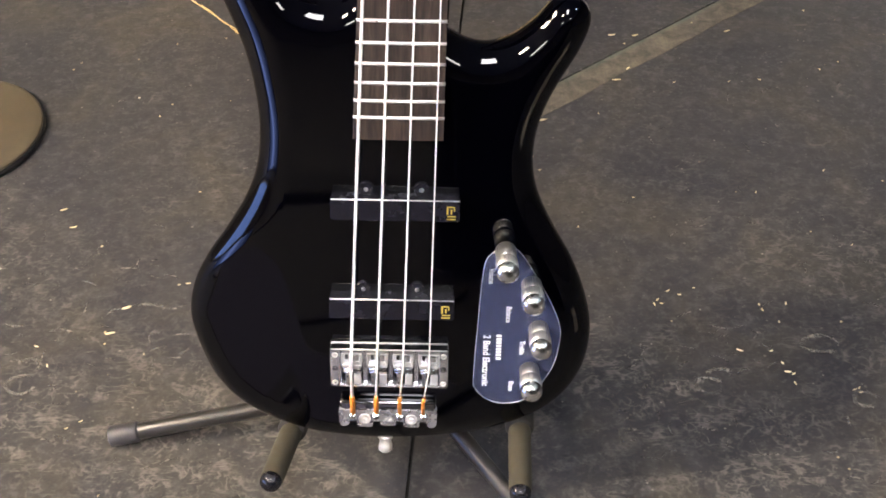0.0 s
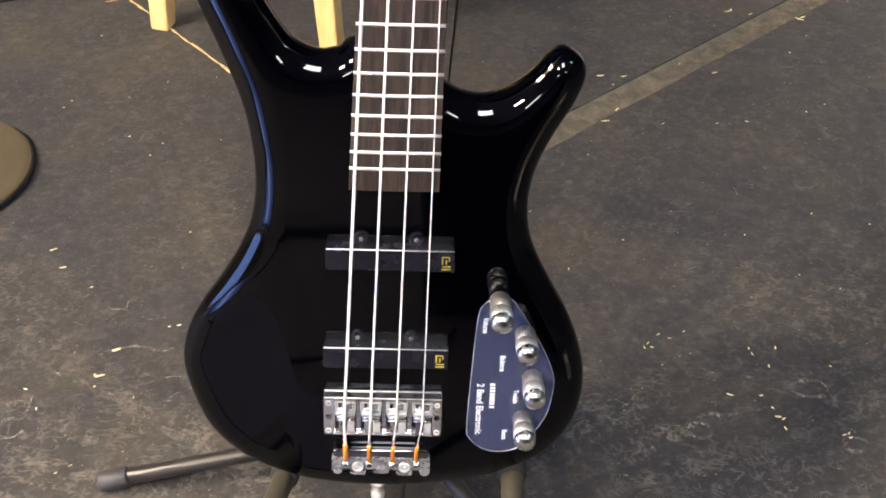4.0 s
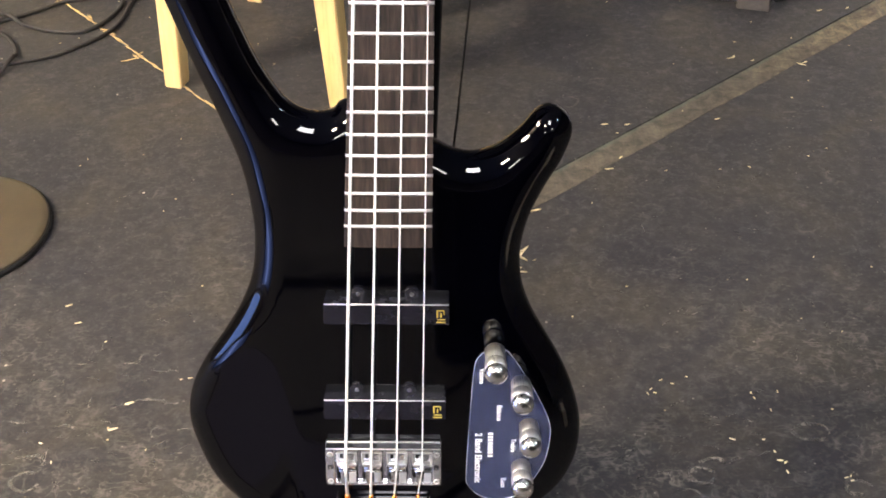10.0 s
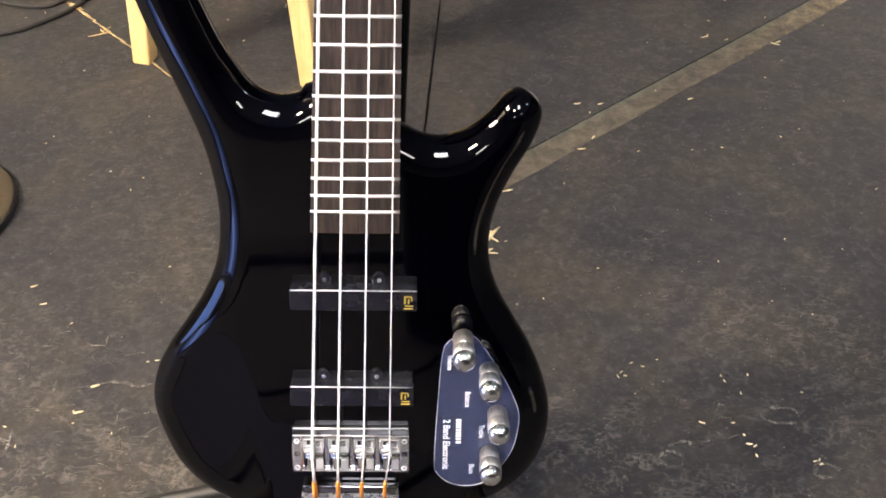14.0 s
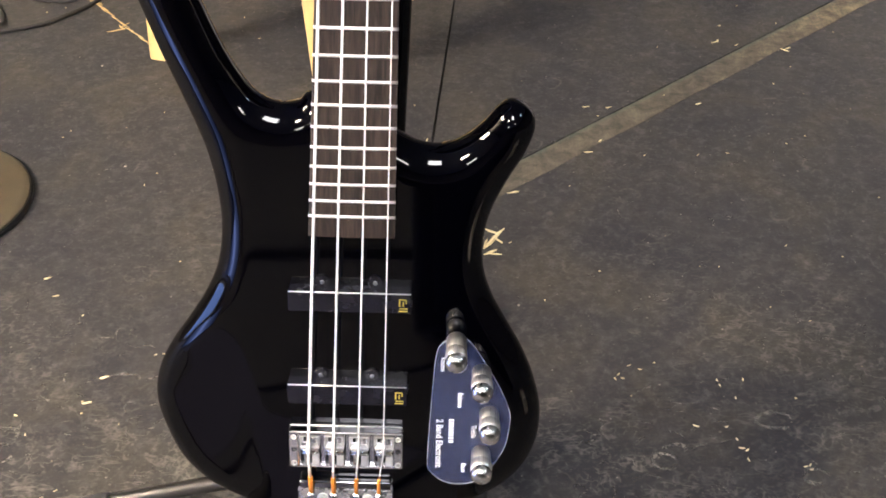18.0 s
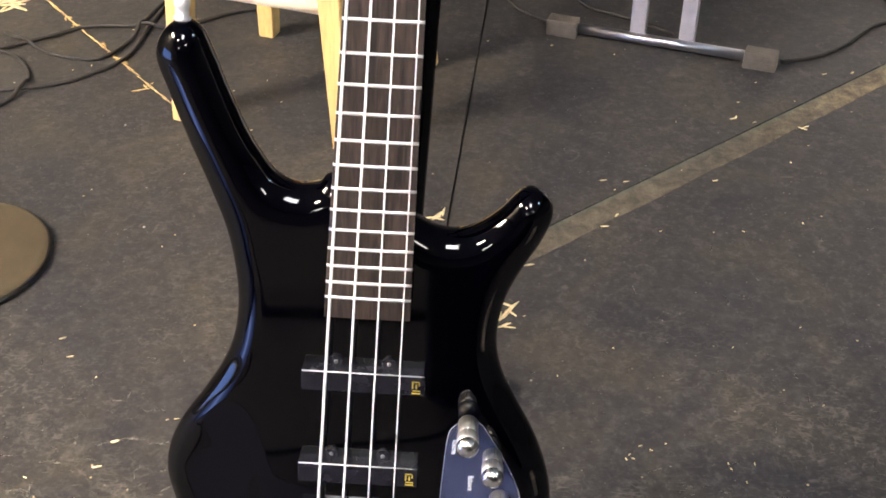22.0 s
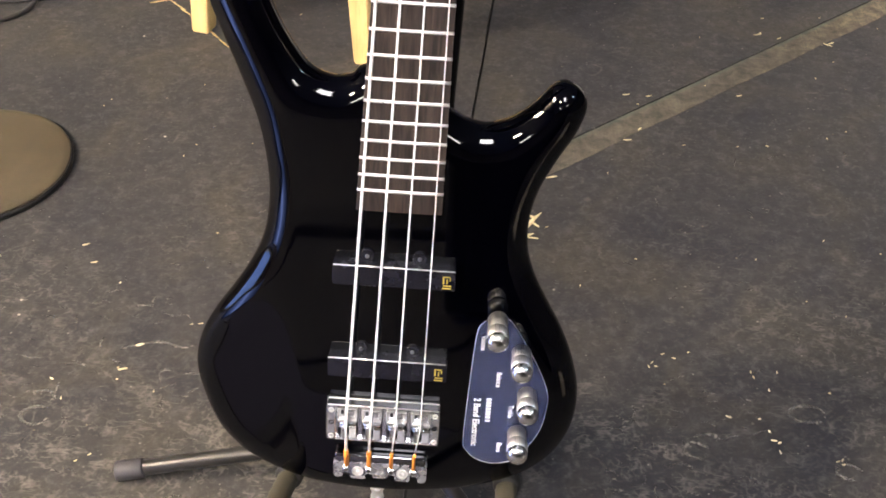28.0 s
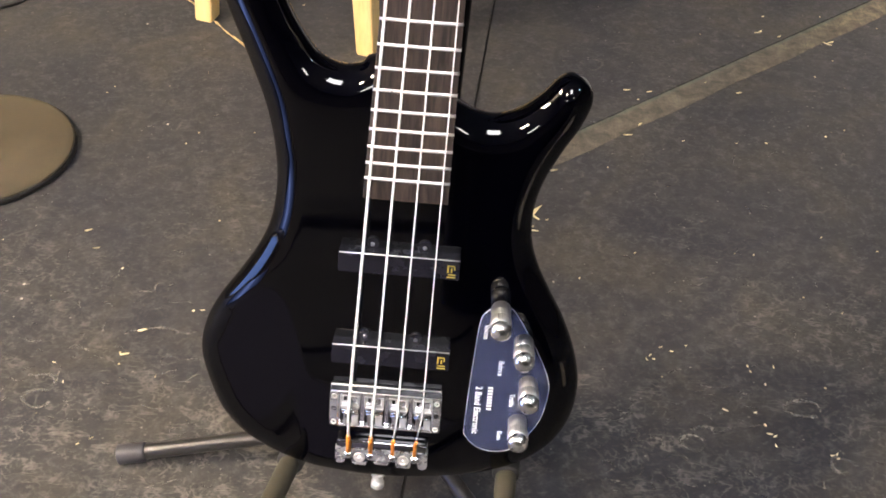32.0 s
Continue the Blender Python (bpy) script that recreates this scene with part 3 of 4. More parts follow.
def body_mesh():
    """A flat body with broad rounded edges, so that the horns come out as fingers, and its normals."""
    ctrl = [(x, z, 0) for x, z in OUTLINE]
    poly = np.array([(p.x, p.y) for p in spline(ctrl, 8, True)])
    coarse = np.array([(p.x, p.y) for p in spline(ctrl, 5, True)])
    tan = np.roll(poly, -1, axis=0) - np.roll(poly, 1, axis=0)
    tan /= np.linalg.norm(tan, axis=1)[:, None]
    inward = np.stack([tan[:, 1], -tan[:, 0]], 1)
    pts = [poly]
    for d in (0.0003, 0.0009, 0.0018, 0.0031, 0.0048, 0.0070, 0.0097, 0.0130, 0.0170, 0.0220):
        ring = poly + inward * d
        dist, ins = outline_distance(ring, poly)
        pts.append(ring[ins & (dist > d * 0.985)])
    gx, gz = np.meshgrid(np.arange(-0.176, 0.16, 0.005), np.arange(-0.1, 0.42, 0.005))
    grid = np.stack([gx.ravel(), gz.ravel()], 1)
    dist, ins = outline_distance(grid, poly)
    pts.append(grid[ins & (dist > 0.0245)])
    pts = np.concatenate(pts)
    n = len(poly)
    from mathutils.geometry import delaunay_2d_cdt
    vs, _, fs, _, _, _ = delaunay_2d_cdt([Vector(p) for p in pts], [], [list(range(n))], 1, 1e-7)
    co = np.array([v[:] for v in vs])
    dist, _ = outline_distance(co, poly)
    dist[dist < 1e-6] = 0
    # distance and its slope, averaged round each point so that no ridge is sharp
    mean, slope, total = np.zeros(len(co)), np.zeros((len(co), 2)), 0.0
    sigma = 0.004
    for i in range(-3, 4):
        for j in range(-3, 4):
            off = np.array((i, j)) * 0.0026
            w = math.exp(-(off @ off) / (2 * sigma * sigma))
            d, ins = outline_distance(co + off, coarse)
            d = np.where(ins, d, -d)
            mean += w * d
            slope += w * d[:, None] * off / (sigma * sigma)
            total += w
    mean, slope = mean / total, slope / total
    unit = slope / np.maximum(np.linalg.norm(slope, axis=1), 1e-9)[:, None]
    deep = ease((dist - 0.003) / 0.008)
    flat = dist * (1 - deep) + np.maximum(mean, 0.002) * deep
    slope = unit * (1 - deep)[:, None] + slope * deep[:, None]
    x, z = co[:, 0], co[:, 1]
    front = FACE + 0.021 - body_rise(flat, x, z)
    near, e = np.maximum(flat, 2e-5), 4e-4
    by_d = (body_rise(near + 1e-5, x, z) - body_rise(near - 1e-5, x, z)) / 2e-5
    nx = by_d * slope[:, 0] + (body_rise(near, x + e, z) - body_rise(near, x - e, z)) / (2 * e)
    nz = by_d * slope[:, 1] + (body_rise(near, x, z + e) - body_rise(near, x, z - e)) / (2 * e)
    normals = np.stack([-nx, -np.ones(len(co)), -nz], 1)
    rim = dist == 0
    normals[rim] = np.stack([-unit[rim, 0], np.zeros(rim.sum()), -unit[rim, 1]], 1)
    normals /= np.linalg.norm(normals, axis=1)[:, None]
    kb = np.clip(dist / 0.017, 0, 1)
    back = FACE + 0.021 + 0.019 * np.sqrt(np.maximum(1 - (1 - kb) ** 2.2, 0))
    back = np.maximum(back, front + 0.0004)
    bm = bmesh.new()
    out = [tuple(v) for v in normals]
    fv = [bm.verts.new((p, y, q)) for (p, q), y in zip(co, front)]
    bv = []
    for i in range(len(co)):
        if rim[i]:
            bv.append(fv[i])
        else:
            bv.append(bm.verts.new((co[i][0], back[i], co[i][1])))
            out.append((0.0, 0.0, 0.0))
    for f in fs:
        bm.faces.new([fv[i] for i in f])
        bm.faces.new([bv[i] for i in reversed(f)])
    return bm, out


bass = thing("bass_guitar", BASS)
tagged(bass, "glossy black four-string electric bass guitar leaning on a stand", "bass guitar")
shell, shell_normals = body_mesh()
body = part("body", shell, LACQUER, bass, "gloss black body with two rounded horns", smooth=True)
body.data.normals_split_custom_set_from_vertices(shell_normals)

# neck, fingerboard, frets
Z_END = 0.1985
bm = bmesh.new()
rows = []
for z in (Z_END + 0.004, 0.24, 0.27, 0.30, 0.34, 0.40, 0.55, 0.70, SCALE, SCALE + 0.02):
    l, r = board_x(z)
    c, w = (l + r) / 2, (r - l) / 2 - 0.0004
    depth = 0.018 if z < 0.29 else 0.024 - 0.003 * (z - 0.3)
    ring = []
    for k in range(13):
        a = math.pi * k / 12
        ring.append(bm.verts.new((c - w * math.cos(a) * (1.0 if z > 0.29 else 1.0), 0.0068 + depth * math.sin(a) ** 0.8, z)))
    rows.append(ring)
for lo, hi in zip(rows, rows[1:]):
    for k in range(12):
        bm.faces.new((lo[k], lo[k + 1], hi[k + 1], hi[k]))
    bm.faces.new((lo[12], lo[0], hi[0], hi[12]))
bm.faces.new(rows[0])
bm.faces.new(rows[-1][::-1])
part("neck", bm, LACQUER, bass, "black lacquered neck", smooth=True)
bm = bmesh.new()
rows = []
for z in [Z_END] + [fret_z(n) for n in range(24, -1, -1)]:
    l, r = board_x(z)
    ring = [bm.verts.new((l, 0.0068, z)), bm.verts.new((l, 0.0024, z)), bm.verts.new((l + 0.0005, 0.0019, z))]
    for k in range(1, 6):
        u = -1 + k / 3
        ring.append(bm.verts.new(((l + r) / 2 + u * (r - l) / 2 * 0.98, 0.0011 + 0.0008 * u * u, z)))
    ring += [bm.verts.new((r - 0.0005, 0.0019, z)), bm.verts.new((r, 0.0024, z)), bm.verts.new((r, 0.0068, z))]
    rows.append(ring)
for lo, hi in zip(rows, rows[1:]):
    for k in range(len(lo) - 1):
        bm.faces.new((lo[k], lo[k + 1], hi[k + 1], hi[k]))
bm.faces.new(rows[0])
bm.faces.new(rows[-1][::-1])
part("fingerboard", bm, ROSEWOOD, bass, "dark streaky rosewood fingerboard")
for n in range(1, 25):
    z = fret_z(n)
    l, r = board_x(z)
    bm = bmesh.new()
    rings = []
    for k in range(9):
        u = -1 + k / 4
        x = (l + r) / 2 + u * (r - l) / 2 * 1.004
        y = 0.0013 + 0.0009 * u * u
        drop = 0.0006 if k in (0, 8) else 0.0
        rings.append([bm.verts.new((x, y + 0.0002, z - 0.0015)), bm.verts.new((x, y - 0.0009 + drop, z - 0.0011)),
                      bm.verts.new((x, y - 0.0014 + drop, z)), bm.verts.new((x, y - 0.0009 + drop, z + 0.0011)), bm.verts.new((x, y + 0.0002, z + 0.0015))])
    for lo, hi in zip(rings, rings[1:]):
        for k in range(4):
            bm.faces.new((lo[k], lo[k + 1], hi[k + 1], hi[k]))
    bm.faces.new(rings[0])
    bm.faces.new(rings[-1][::-1])
    part("fret", bm, NICKEL, bass, smooth=True)

# nut, head and tuners at the top of the neck
l, r = board_x(SCALE)
part("nut", box((l, -0.0012, SCALE), (r, 0.0070, SCALE + 0.006), 0.0006), CAPRUB, bass, "dark grey nut")
head = [(l, SCALE + 0.006), (l - 0.022, SCALE + 0.035), (l - 0.014, SCALE + 0.15), (l + 0.006, SCALE + 0.19), (r - 0.006, SCALE + 0.19), (r + 0.014, SCALE + 0.15), (r + 0.022, SCALE + 0.035), (r, SCALE + 0.006)]
part("headstock", slab(head, 0.010, 0.025), LACQUER, bass)
for i in range(4):
    sx = -1 if i < 2 else 1
    px = (l + r) / 2 + sx * 0.022
    pz = SCALE + (0.05, 0.11, 0.11, 0.05)[i]
    peg = part("tuner", rod((px, 0.010, pz), (px, -0.010, pz), 0.006, 14, 0.0006), CHROME, bass, "chrome tuner")
    part("tuner_key", box((px + sx * 0.034 - 0.010, 0.024, pz - 0.008), (px + sx * 0.034 + 0.010, 0.029, pz + 0.008), 0.002), CHROME, peg)

# strings with their silk ends
GAUGE = (0.00122, 0.00098, 0.00074, 0.00052)
for i in range(4):
    zt = SCALE + (0.05, 0.11, 0.11, 0.05)[i]
    px = (l + r) / 2 + (-1 if i < 2 else 1) * 0.017
    pts = [(string_x(i, SCALE), -0.0014, SCALE + 0.004), (string_x(i, SCALE), string_y(SCALE), SCALE), (string_x(i, 0), string_y(0), 0.0)]
    tail_x = -0.0406 + i * 0.0194
    pts = [(px, -0.004, zt)] + pts + [(string_x(i, 0) * 0.4 + tail_x * 0.6, 0.0010, -0.020), (tail_x, 0.0050, -0.035)]
    s = part("string", tube(pts, GAUGE[i], 8), STEEL, bass, "round-wound steel string", smooth=True)
    part("silk_end", tube([(tail_x + (string_x(i, 0) - tail_x) * 0.2, 0.0036, -0.0295), (tail_x, 0.0050, -0.035), (tail_x, 0.0080, -0.0485)], GAUGE[i] + 0.0009, 8), ORANGE, s, "orange silk winding at the string end", smooth=True)
    part("ball_end", rod((tail_x - 0.0024, 0.0088, -0.0520), (tail_x + 0.0024, 0.0088, -0.0520), 0.0030, 12, 0.0008), SATIN, s)


def pickup(x0, x1, z0, z1):
    p = part("pickup", box((x0, 0.0050, z0), (x1, FACE + 0.002, z1), 0.0013, 4), PLASTIC, bass, "black plastic single-coil pickup with a gold logo")
    # bright rod stands in for the highlight on the upper edge
    part("edge", rod((x0 + 0.0006, 0.0056, z1 - 0.0006), (x1 - 0.0006, 0.0056, z1 - 0.0006), 0.0006, 20), COLLAR, p, "thin bright rod drawn as the edge highlight", smooth=True)
    for k in (0.27, 0.70):
        cx = x0 + (x1 - x0) * k
        part("mounting_tab", lathe([(0.0060, 0), (0.0060, 0.0022), (0.0054, 0.0030)], aim((cx, FACE + 0.0005, z1 + 0.0036), (cx, 0, z1 + 0.0036)), 18), PLASTIC, p)
        part("screw", lathe([(0.0018, 0), (0.0017, 0.0005), (0.0012, 0.0009), (0.0005, 0.0010)], aim((cx, FACE - 0.0026, z1 + 0.0036), (cx, 0, z1 + 0.0036)), 16), DULL, p, "small chrome screw", smooth=True)
    # gold mark as plain shapes
    gx, gz = x1 - 0.0102, (z0 + z1) / 2 - 0.0008
    yl = 0.0047
    for (a, b, c, d) in ((0.000, -0.0060, 0.0070, -0.0049), (0.0006, -0.0036, 0.0070, -0.0027), (0.0000, -0.0014, 0.0013, 0.0052), (0.0030, -0.0012, 0.0042, 0.0026), (0.0013, 0.0042, 0.0060, 0.0052), (0.0054, 0.0012, 0.0064, 0.0042)):
        part("logo_mark", box((gx + a, yl, gz + b), (gx + c, 0.0052, gz + d)), GOLD, p, "gold printed mark")


pickup(-0.0548, 0.0436, 0.1303, 0.1485)
pickup(-0.0577, 0.0411, 0.0432, 0.0618)

# bridge
bridge = part("bridge", box((-0.0587, 0.0156, -0.0262), (0.0376, FACE + 0.001, 0.0146), 0.0008), BRIGHT, bass, "chrome bridge with four adjustable saddles")
part("front_wall", box((-0.0575, 0.0072, 0.0134), (0.0366, 0.0156, 0.0146), 0.0005), DARKCHROME, bridge)
# bright rods put in for the glints along the wall's two edges
part("wall_edge", rod((-0.0575, 0.0158, 0.0150), (0.0366, 0.0158, 0.0150), 0.0005, 8), COLLAR, bridge, "thin bright rod drawn as the lower edge glint", smooth=True)
part("wall_edge", rod((-0.0572, 0.0074, 0.0137), (0.0363, 0.0074, 0.0137), 0.0006, 8), COLLAR, bridge, "bright rod drawn as the front edge glint", smooth=True)
# black plate painted in for the dark mirrored band by the wall
part("channel", box((-0.0500, 0.0146, 0.0102), (0.0292, 0.0155, 0.0133), 0.0002), PLASTIC, bridge, "dark plate drawn as the mirrored band behind the front wall")
part("rear_wall", box((-0.0570, 0.0118, -0.0258), (0.0364, 0.0156, -0.0236), 0.0010), BRIGHT, bridge)
for x0, x1 in ((-0.0587, -0.0506), (0.0298, 0.0376)):
    part("side_rail", box((x0, 0.0108, -0.0252), (x1, 0.0156, 0.0120), 0.0016, 3), BRIGHT, bridge)
    for z in (-0.0205, -0.0065, 0.0058):
        cx = (x0 + x1) / 2
        # the middle one is no screw: black stands in for a dark hole
        part("screw", lathe([(0.0024, 0), (0.0024, 0.0004), (0.0016, 0.0005), (0.0014, -0.0008)], aim((cx, 0.0108, z), (cx, 0, z)), 14), PLASTIC if z == -0.0065 else COLLAR, bridge, smooth=True)
for i in range(4):
    cx = string_x(i, 0)
    bm = box((cx - 0.0086, 0.0076, -0.0012), (cx - 0.0066, 0.0152, 0.0096), 0.0008)
    box((cx + 0.0066, 0.0076, -0.0012), (cx + 0.0086, 0.0152, 0.0096), 0.0008, bm=bm)
    box((cx - 0.0082, 0.0070, -0.0038), (cx + 0.0082, 0.0152, -0.0013), 0.0010, bm=bm)
    box((cx - 0.0082, 0.0074, 0.0084), (cx + 0.0082, 0.0152, 0.0098), 0.0007, bm=bm)
    s = part("saddle", bm, GLINT, bridge, "chrome saddle with a bright U-shaped frame")
    # black plates, here and left of the block, paint the openings' dark insides
    part("pocket", box((cx - 0.0088, 0.0150, -0.0232), (cx + 0.0088, 0.0155, 0.0110), 0.0002), PLASTIC, s, "dark plate drawn as the shade in the saddle opening")
    part("saddle_floor", box((cx - 0.0067, 0.0118, -0.0010), (cx + 0.0067, 0.0149, 0.0094), 0.0005), DULL, s)
    part("saddle_block", box((cx - 0.0006, 0.0088, 0.0012), (cx + 0.0058, 0.0117, 0.0078), 0.0010, 3), BRIGHT, s)
    part("slot", box((cx - 0.0058, 0.0113, 0.0018), (cx - 0.0030, 0.0117, 0.0092), 0.0001), PLASTIC, s)
    part("roller_post", box((cx - 0.0013, 0.0024, -0.0013), (cx + 0.0013, 0.0117, 0.0010), 0.0003), DULL, s)
    part("roller", rod((cx - 0.0017, 0.0006, 0.0), (cx + 0.0017, 0.0006, 0.0), 0.0026, 18, 0.0006), DULL, s)
    for z, r in ((-0.0060, 0.0014), (-0.0088, 0.0011)):
        part("cross_pin", rod((cx - 0.0070, 0.0090, z), (cx + 0.0070, 0.0090, z), r, 12), SATIN, s, smooth=True)
    part("length_screw", rod((cx - 0.0038, 0.0128, -0.0228), (cx - 0.0038, 0.0128, -0.0036), 0.0016, 10), DULL, s)
    part("rear_block", box((cx + 0.0012, 0.0098, -0.0220), (cx + 0.0076, 0.0149, -0.0112), 0.0012, 3), GLINT, s)
    part("rear_lip", box((cx - 0.0086, 0.0128, -0.0235), (cx + 0.0086, 0.0154, -0.0226), 0.0003), BRIGHT, s)

# tailpiece: a rounded bar over a flat scalloped plate with string notches
tail = part("tailpiece", box((-0.0515, 0.0098, -0.0470), (0.0280, FACE + 0.001, -0.0385), 0.0022, 5), DARKCHROME, bass, "chrome tailpiece holding the string ends", smooth=True)
edge = [(-0.0518, -0.0466)]
for x0, x1, zb in ((-0.0522, -0.0434, -0.0628), (-0.0374, -0.0242, -0.0632), (-0.0180, -0.0050, -0.0618), (0.0014, 0.0144, -0.0632), (0.0204, 0.0290, -0.0636)):
    c = 0.0016 if -0.05 < x0 < 0.02 else 0.0036
    edge += [(x0, -0.0574 if x0 > -0.05 else -0.0490), (x0, zb + c), (x0 + c * 0.4, zb + c * 0.3), (x0 + c, zb), (x1 - c, zb), (x1 - c * 0.4, zb + c * 0.3), (x1, zb + c), (x1, -0.0574 if x1 < 0.02 else -0.0490)]
edge += [(0.0284, -0.0466)]
part("notched_plate", slab(edge[::-1], 0.0092, FACE + 0.0005), PLATE, tail, "flat grey chrome plate with four string notches")
for cx in (-0.0308, 0.0079):
    part("tail_screw", lathe([(0.0050, 0), (0.0049, 0.0006), (0.0036, 0.0010), (0.0034, 0.0004), (0.0016, 0.0004), (0.0012, 0.0012)], aim((cx, 0.0091, -0.0552), (cx, 0, -0.0552)), 20), COLLAR, tail, "round bright screw head", smooth=True)
for cx in (-0.0140, -0.0096):
    part("plate_mark", rod((cx - 0.0008, 0.0090, -0.0570), (cx + 0.0010, 0.0090, -0.0545), 0.0007, 10, 0.0002), COLLAR, tail)


# strap buttons
def strap_button(p, axis):
    m = aim(p, Vector(p) + Vector(axis))
    part("strap_button", lathe([(0.0060, 0), (0.0066, 0.0006), (0.0066, 0.0024), (0.0052, 0.0030), (0.0050, 0.0096), (0.0058, 0.0104), (0.0060, 0.0112), (0.0060, 0.0156), (0.0050, 0.0168), (0.0020, 0.0172)], m, 22), COLLAR, bass, "chrome strap button", smooth=True)


strap_button((-0.0150, 0.036, -0.0900), (0, 0, -1))
strap_button((-0.1468, 0.038, 0.4155), (0.05, 0, 1))

# control plate film and knobs
FILM_LINE = [(0.0642, 0.0872), (0.0692, 0.0978), (0.0769, 0.1031), (0.0852, 0.1032), (0.0925, 0.0990), (0.1060, 0.0779), (0.1182, 0.0554), (0.1263, 0.0352),
             (0.1276, 0.0206), (0.1239, -0.0033), (0.1147, -0.0217), (0.1026, -0.0372), (0.0873, -0.0422), (0.0718, -0.0394), (0.0610, -0.0292), (0.0586, -0.0162), (0.0614, 0.0490)]
line = [(p.x, p.y) for p in spline([(x, z, 0) for x, z in FILM_LINE], 6, True)]
film = part("control_plate_film", slab(line, FACE - 0.0012, FACE - 0.0004), FILM, bass, "clear protective film over the control area")
part("film_rim", tube([(x, FACE - 0.0012, z) for x, z in line + line[:1]], 0.00026, 6), COLLAR, film)
part("film_crease", tube(spline([(0.0905, FACE - 0.0014, 0.0925), (0.0945, FACE - 0.0017, 0.0865), (0.1010, FACE - 0.0014, 0.0835), (0.1052, FACE - 0.0013, 0.0780)], 6), 0.00045, 6), FILM, film, "raised crease in the clear film", smooth=True)


def knob(x, z, turn, high=0.0):
    """A tall knob: a plain collar below, a groove, a barrel with a domed top."""
    foot = FACE - 0.0013
    base = foot - high
    m = aim((x, base, z), (x, -1, z))
    k = part("knob", lathe([(0.0086, 0.0148), (0.0089, 0.0152), (0.0089, 0.0276)], m, 36), KNOB, bass, "tall domed chrome control knob", smooth=True)
    part("dome", lathe([(0.0088, 0.0275), (0.0090, 0.0292), (0.0087, 0.0314), (0.0077, 0.0334), (0.0059, 0.0349), (0.0034, 0.0357), (0.0005, 0.0359)], m, 36), DOME, k, "polished domed cap", smooth=True)
    a = radians(turn)
    d = Vector((math.cos(a), 0, math.sin(a)))
    c = Vector((x, base - 0.0256, z))
    part("set_screw", rod(c + d * 0.0078, c + d * 0.0100, 0.0013, 10), SATIN, k)
    slot = aim((x, base - 0.0338, z), (x, -1, z)) @ Matrix.Rotation(a, 4, "Z")
    part("pointer_slot", box((-0.0008, -0.0062, -0.0010), (0.0008, -0.0010, 0.0016), 0.0003, m=slot), PLASTIC, k, "dark pointer line across the dome")
    part("collar", lathe([(0.0083, 0.0002 - high), (0.0083, 0.0132), (0.0080, 0.0135)], m, 36), KNOB, k, "satin lower collar", smooth=True)
    part("groove", lathe([(0.0072, 0.0134), (0.0072, 0.0149)], m, 36), PLASTIC, k)


for kx, kz, turn, high in ((0.0802, 0.1011, -30, 0.0060), (0.1018, 0.0714, -25, 0.0020), (0.1097, 0.0308, -35, 0.0015), (0.1042, -0.0088, -60, 0.0015)):
    knob(kx, kz, turn, high)


def lettering(text, x, z, width, height):
    """Words that read down the body, their tops to the right."""
    cu = bpy.data.curves.new("lettering", "FONT")
    cu.body, cu.size, cu.extrude = text, 1.0, 0.0
    cu.resolution_u, cu.offset = 3, 0.022
    ob = bpy.data.objects.new("lettering", cu)
    me = bpy.data.meshes.new_from_object(ob)
    bpy.data.objects.remove(ob)
    co = np.array([v.co[:] for v in me.vertices])
    lo, hi = co.min(0), co.max(0)
    for v in me.vertices:
        u = (v.co.x - lo[0]) / (hi[0] - lo[0]) * width
        w = (v.co.y - lo[1]) / (hi[1] - lo[1]) * height
        v.co = (x + w, FACE - 0.0015, z - u)
    me.materials.append(PRINT)
    o = new("lettering", me)
    o.parent = film
    tagged(o, "white printed words")


lettering("2 Band Electronic", 0.0656, 0.0240, 0.0493, 0.0060)
lettering("Volume", 0.0680, 0.0853, 0.0141, 0.0046)
lettering("Balance", 0.0830, 0.0507, 0.0145, 0.0046)
lettering("Treble", 0.0952, 0.0188, 0.0129, 0.0044)
lettering("Bass", 0.0878, -0.0204, 0.0093, 0.0044)
for z0 in (0.0222, 0.0190, 0.0160, 0.0128, 0.0098, 0.0070, 0.0040, 0.0006):
    z1 = z0 + 0.0021
    part("printed_bar", box((0.0762, FACE - 0.0015, z0), (0.0804, FACE - 0.0012, z1)), PRINT, film, "white printed name as plain bars")

# ---- the stand under it ----
stand = thing("guitar_stand", pose(0, 0, 0))
tagged(stand, "dark steel tripod guitar stand with foam-covered arms", "guitar stand")
HUB = Vector((0.0045, 0.1135, 0.058))
RISE = Vector((0.0103, 0.0340, 0.1458)).normalized()
part("post", rod(HUB - RISE * 0.03, HUB + RISE * 0.80, 0.0120, 22, 0.001), LACQUER, stand, "glossy black upright tube", smooth=True)
TOP = HUB + RISE * 0.79
part("neck_rest", tube(spline([TOP + Vector((-0.055, -0.125, 0.0)), TOP + Vector((-0.060, -0.060, 0.0)), TOP + Vector((-0.045, -0.012, 0.0)), TOP + Vector((0.0, 0.0, 0.0)), TOP + Vector((0.045, -0.012, 0.0)), TOP + Vector((0.060, -0.060, 0.0)), TOP + Vector((0.055, -0.125, 0.0))], 6), 0.0085, 12), RUBBER, stand, "black padded neck rest", smooth=True)
part("collar", rod(HUB - RISE * 0.026, HUB + RISE * 0.042, 0.0160, 20, 0.002), RUBBER, stand, "black plastic collar")
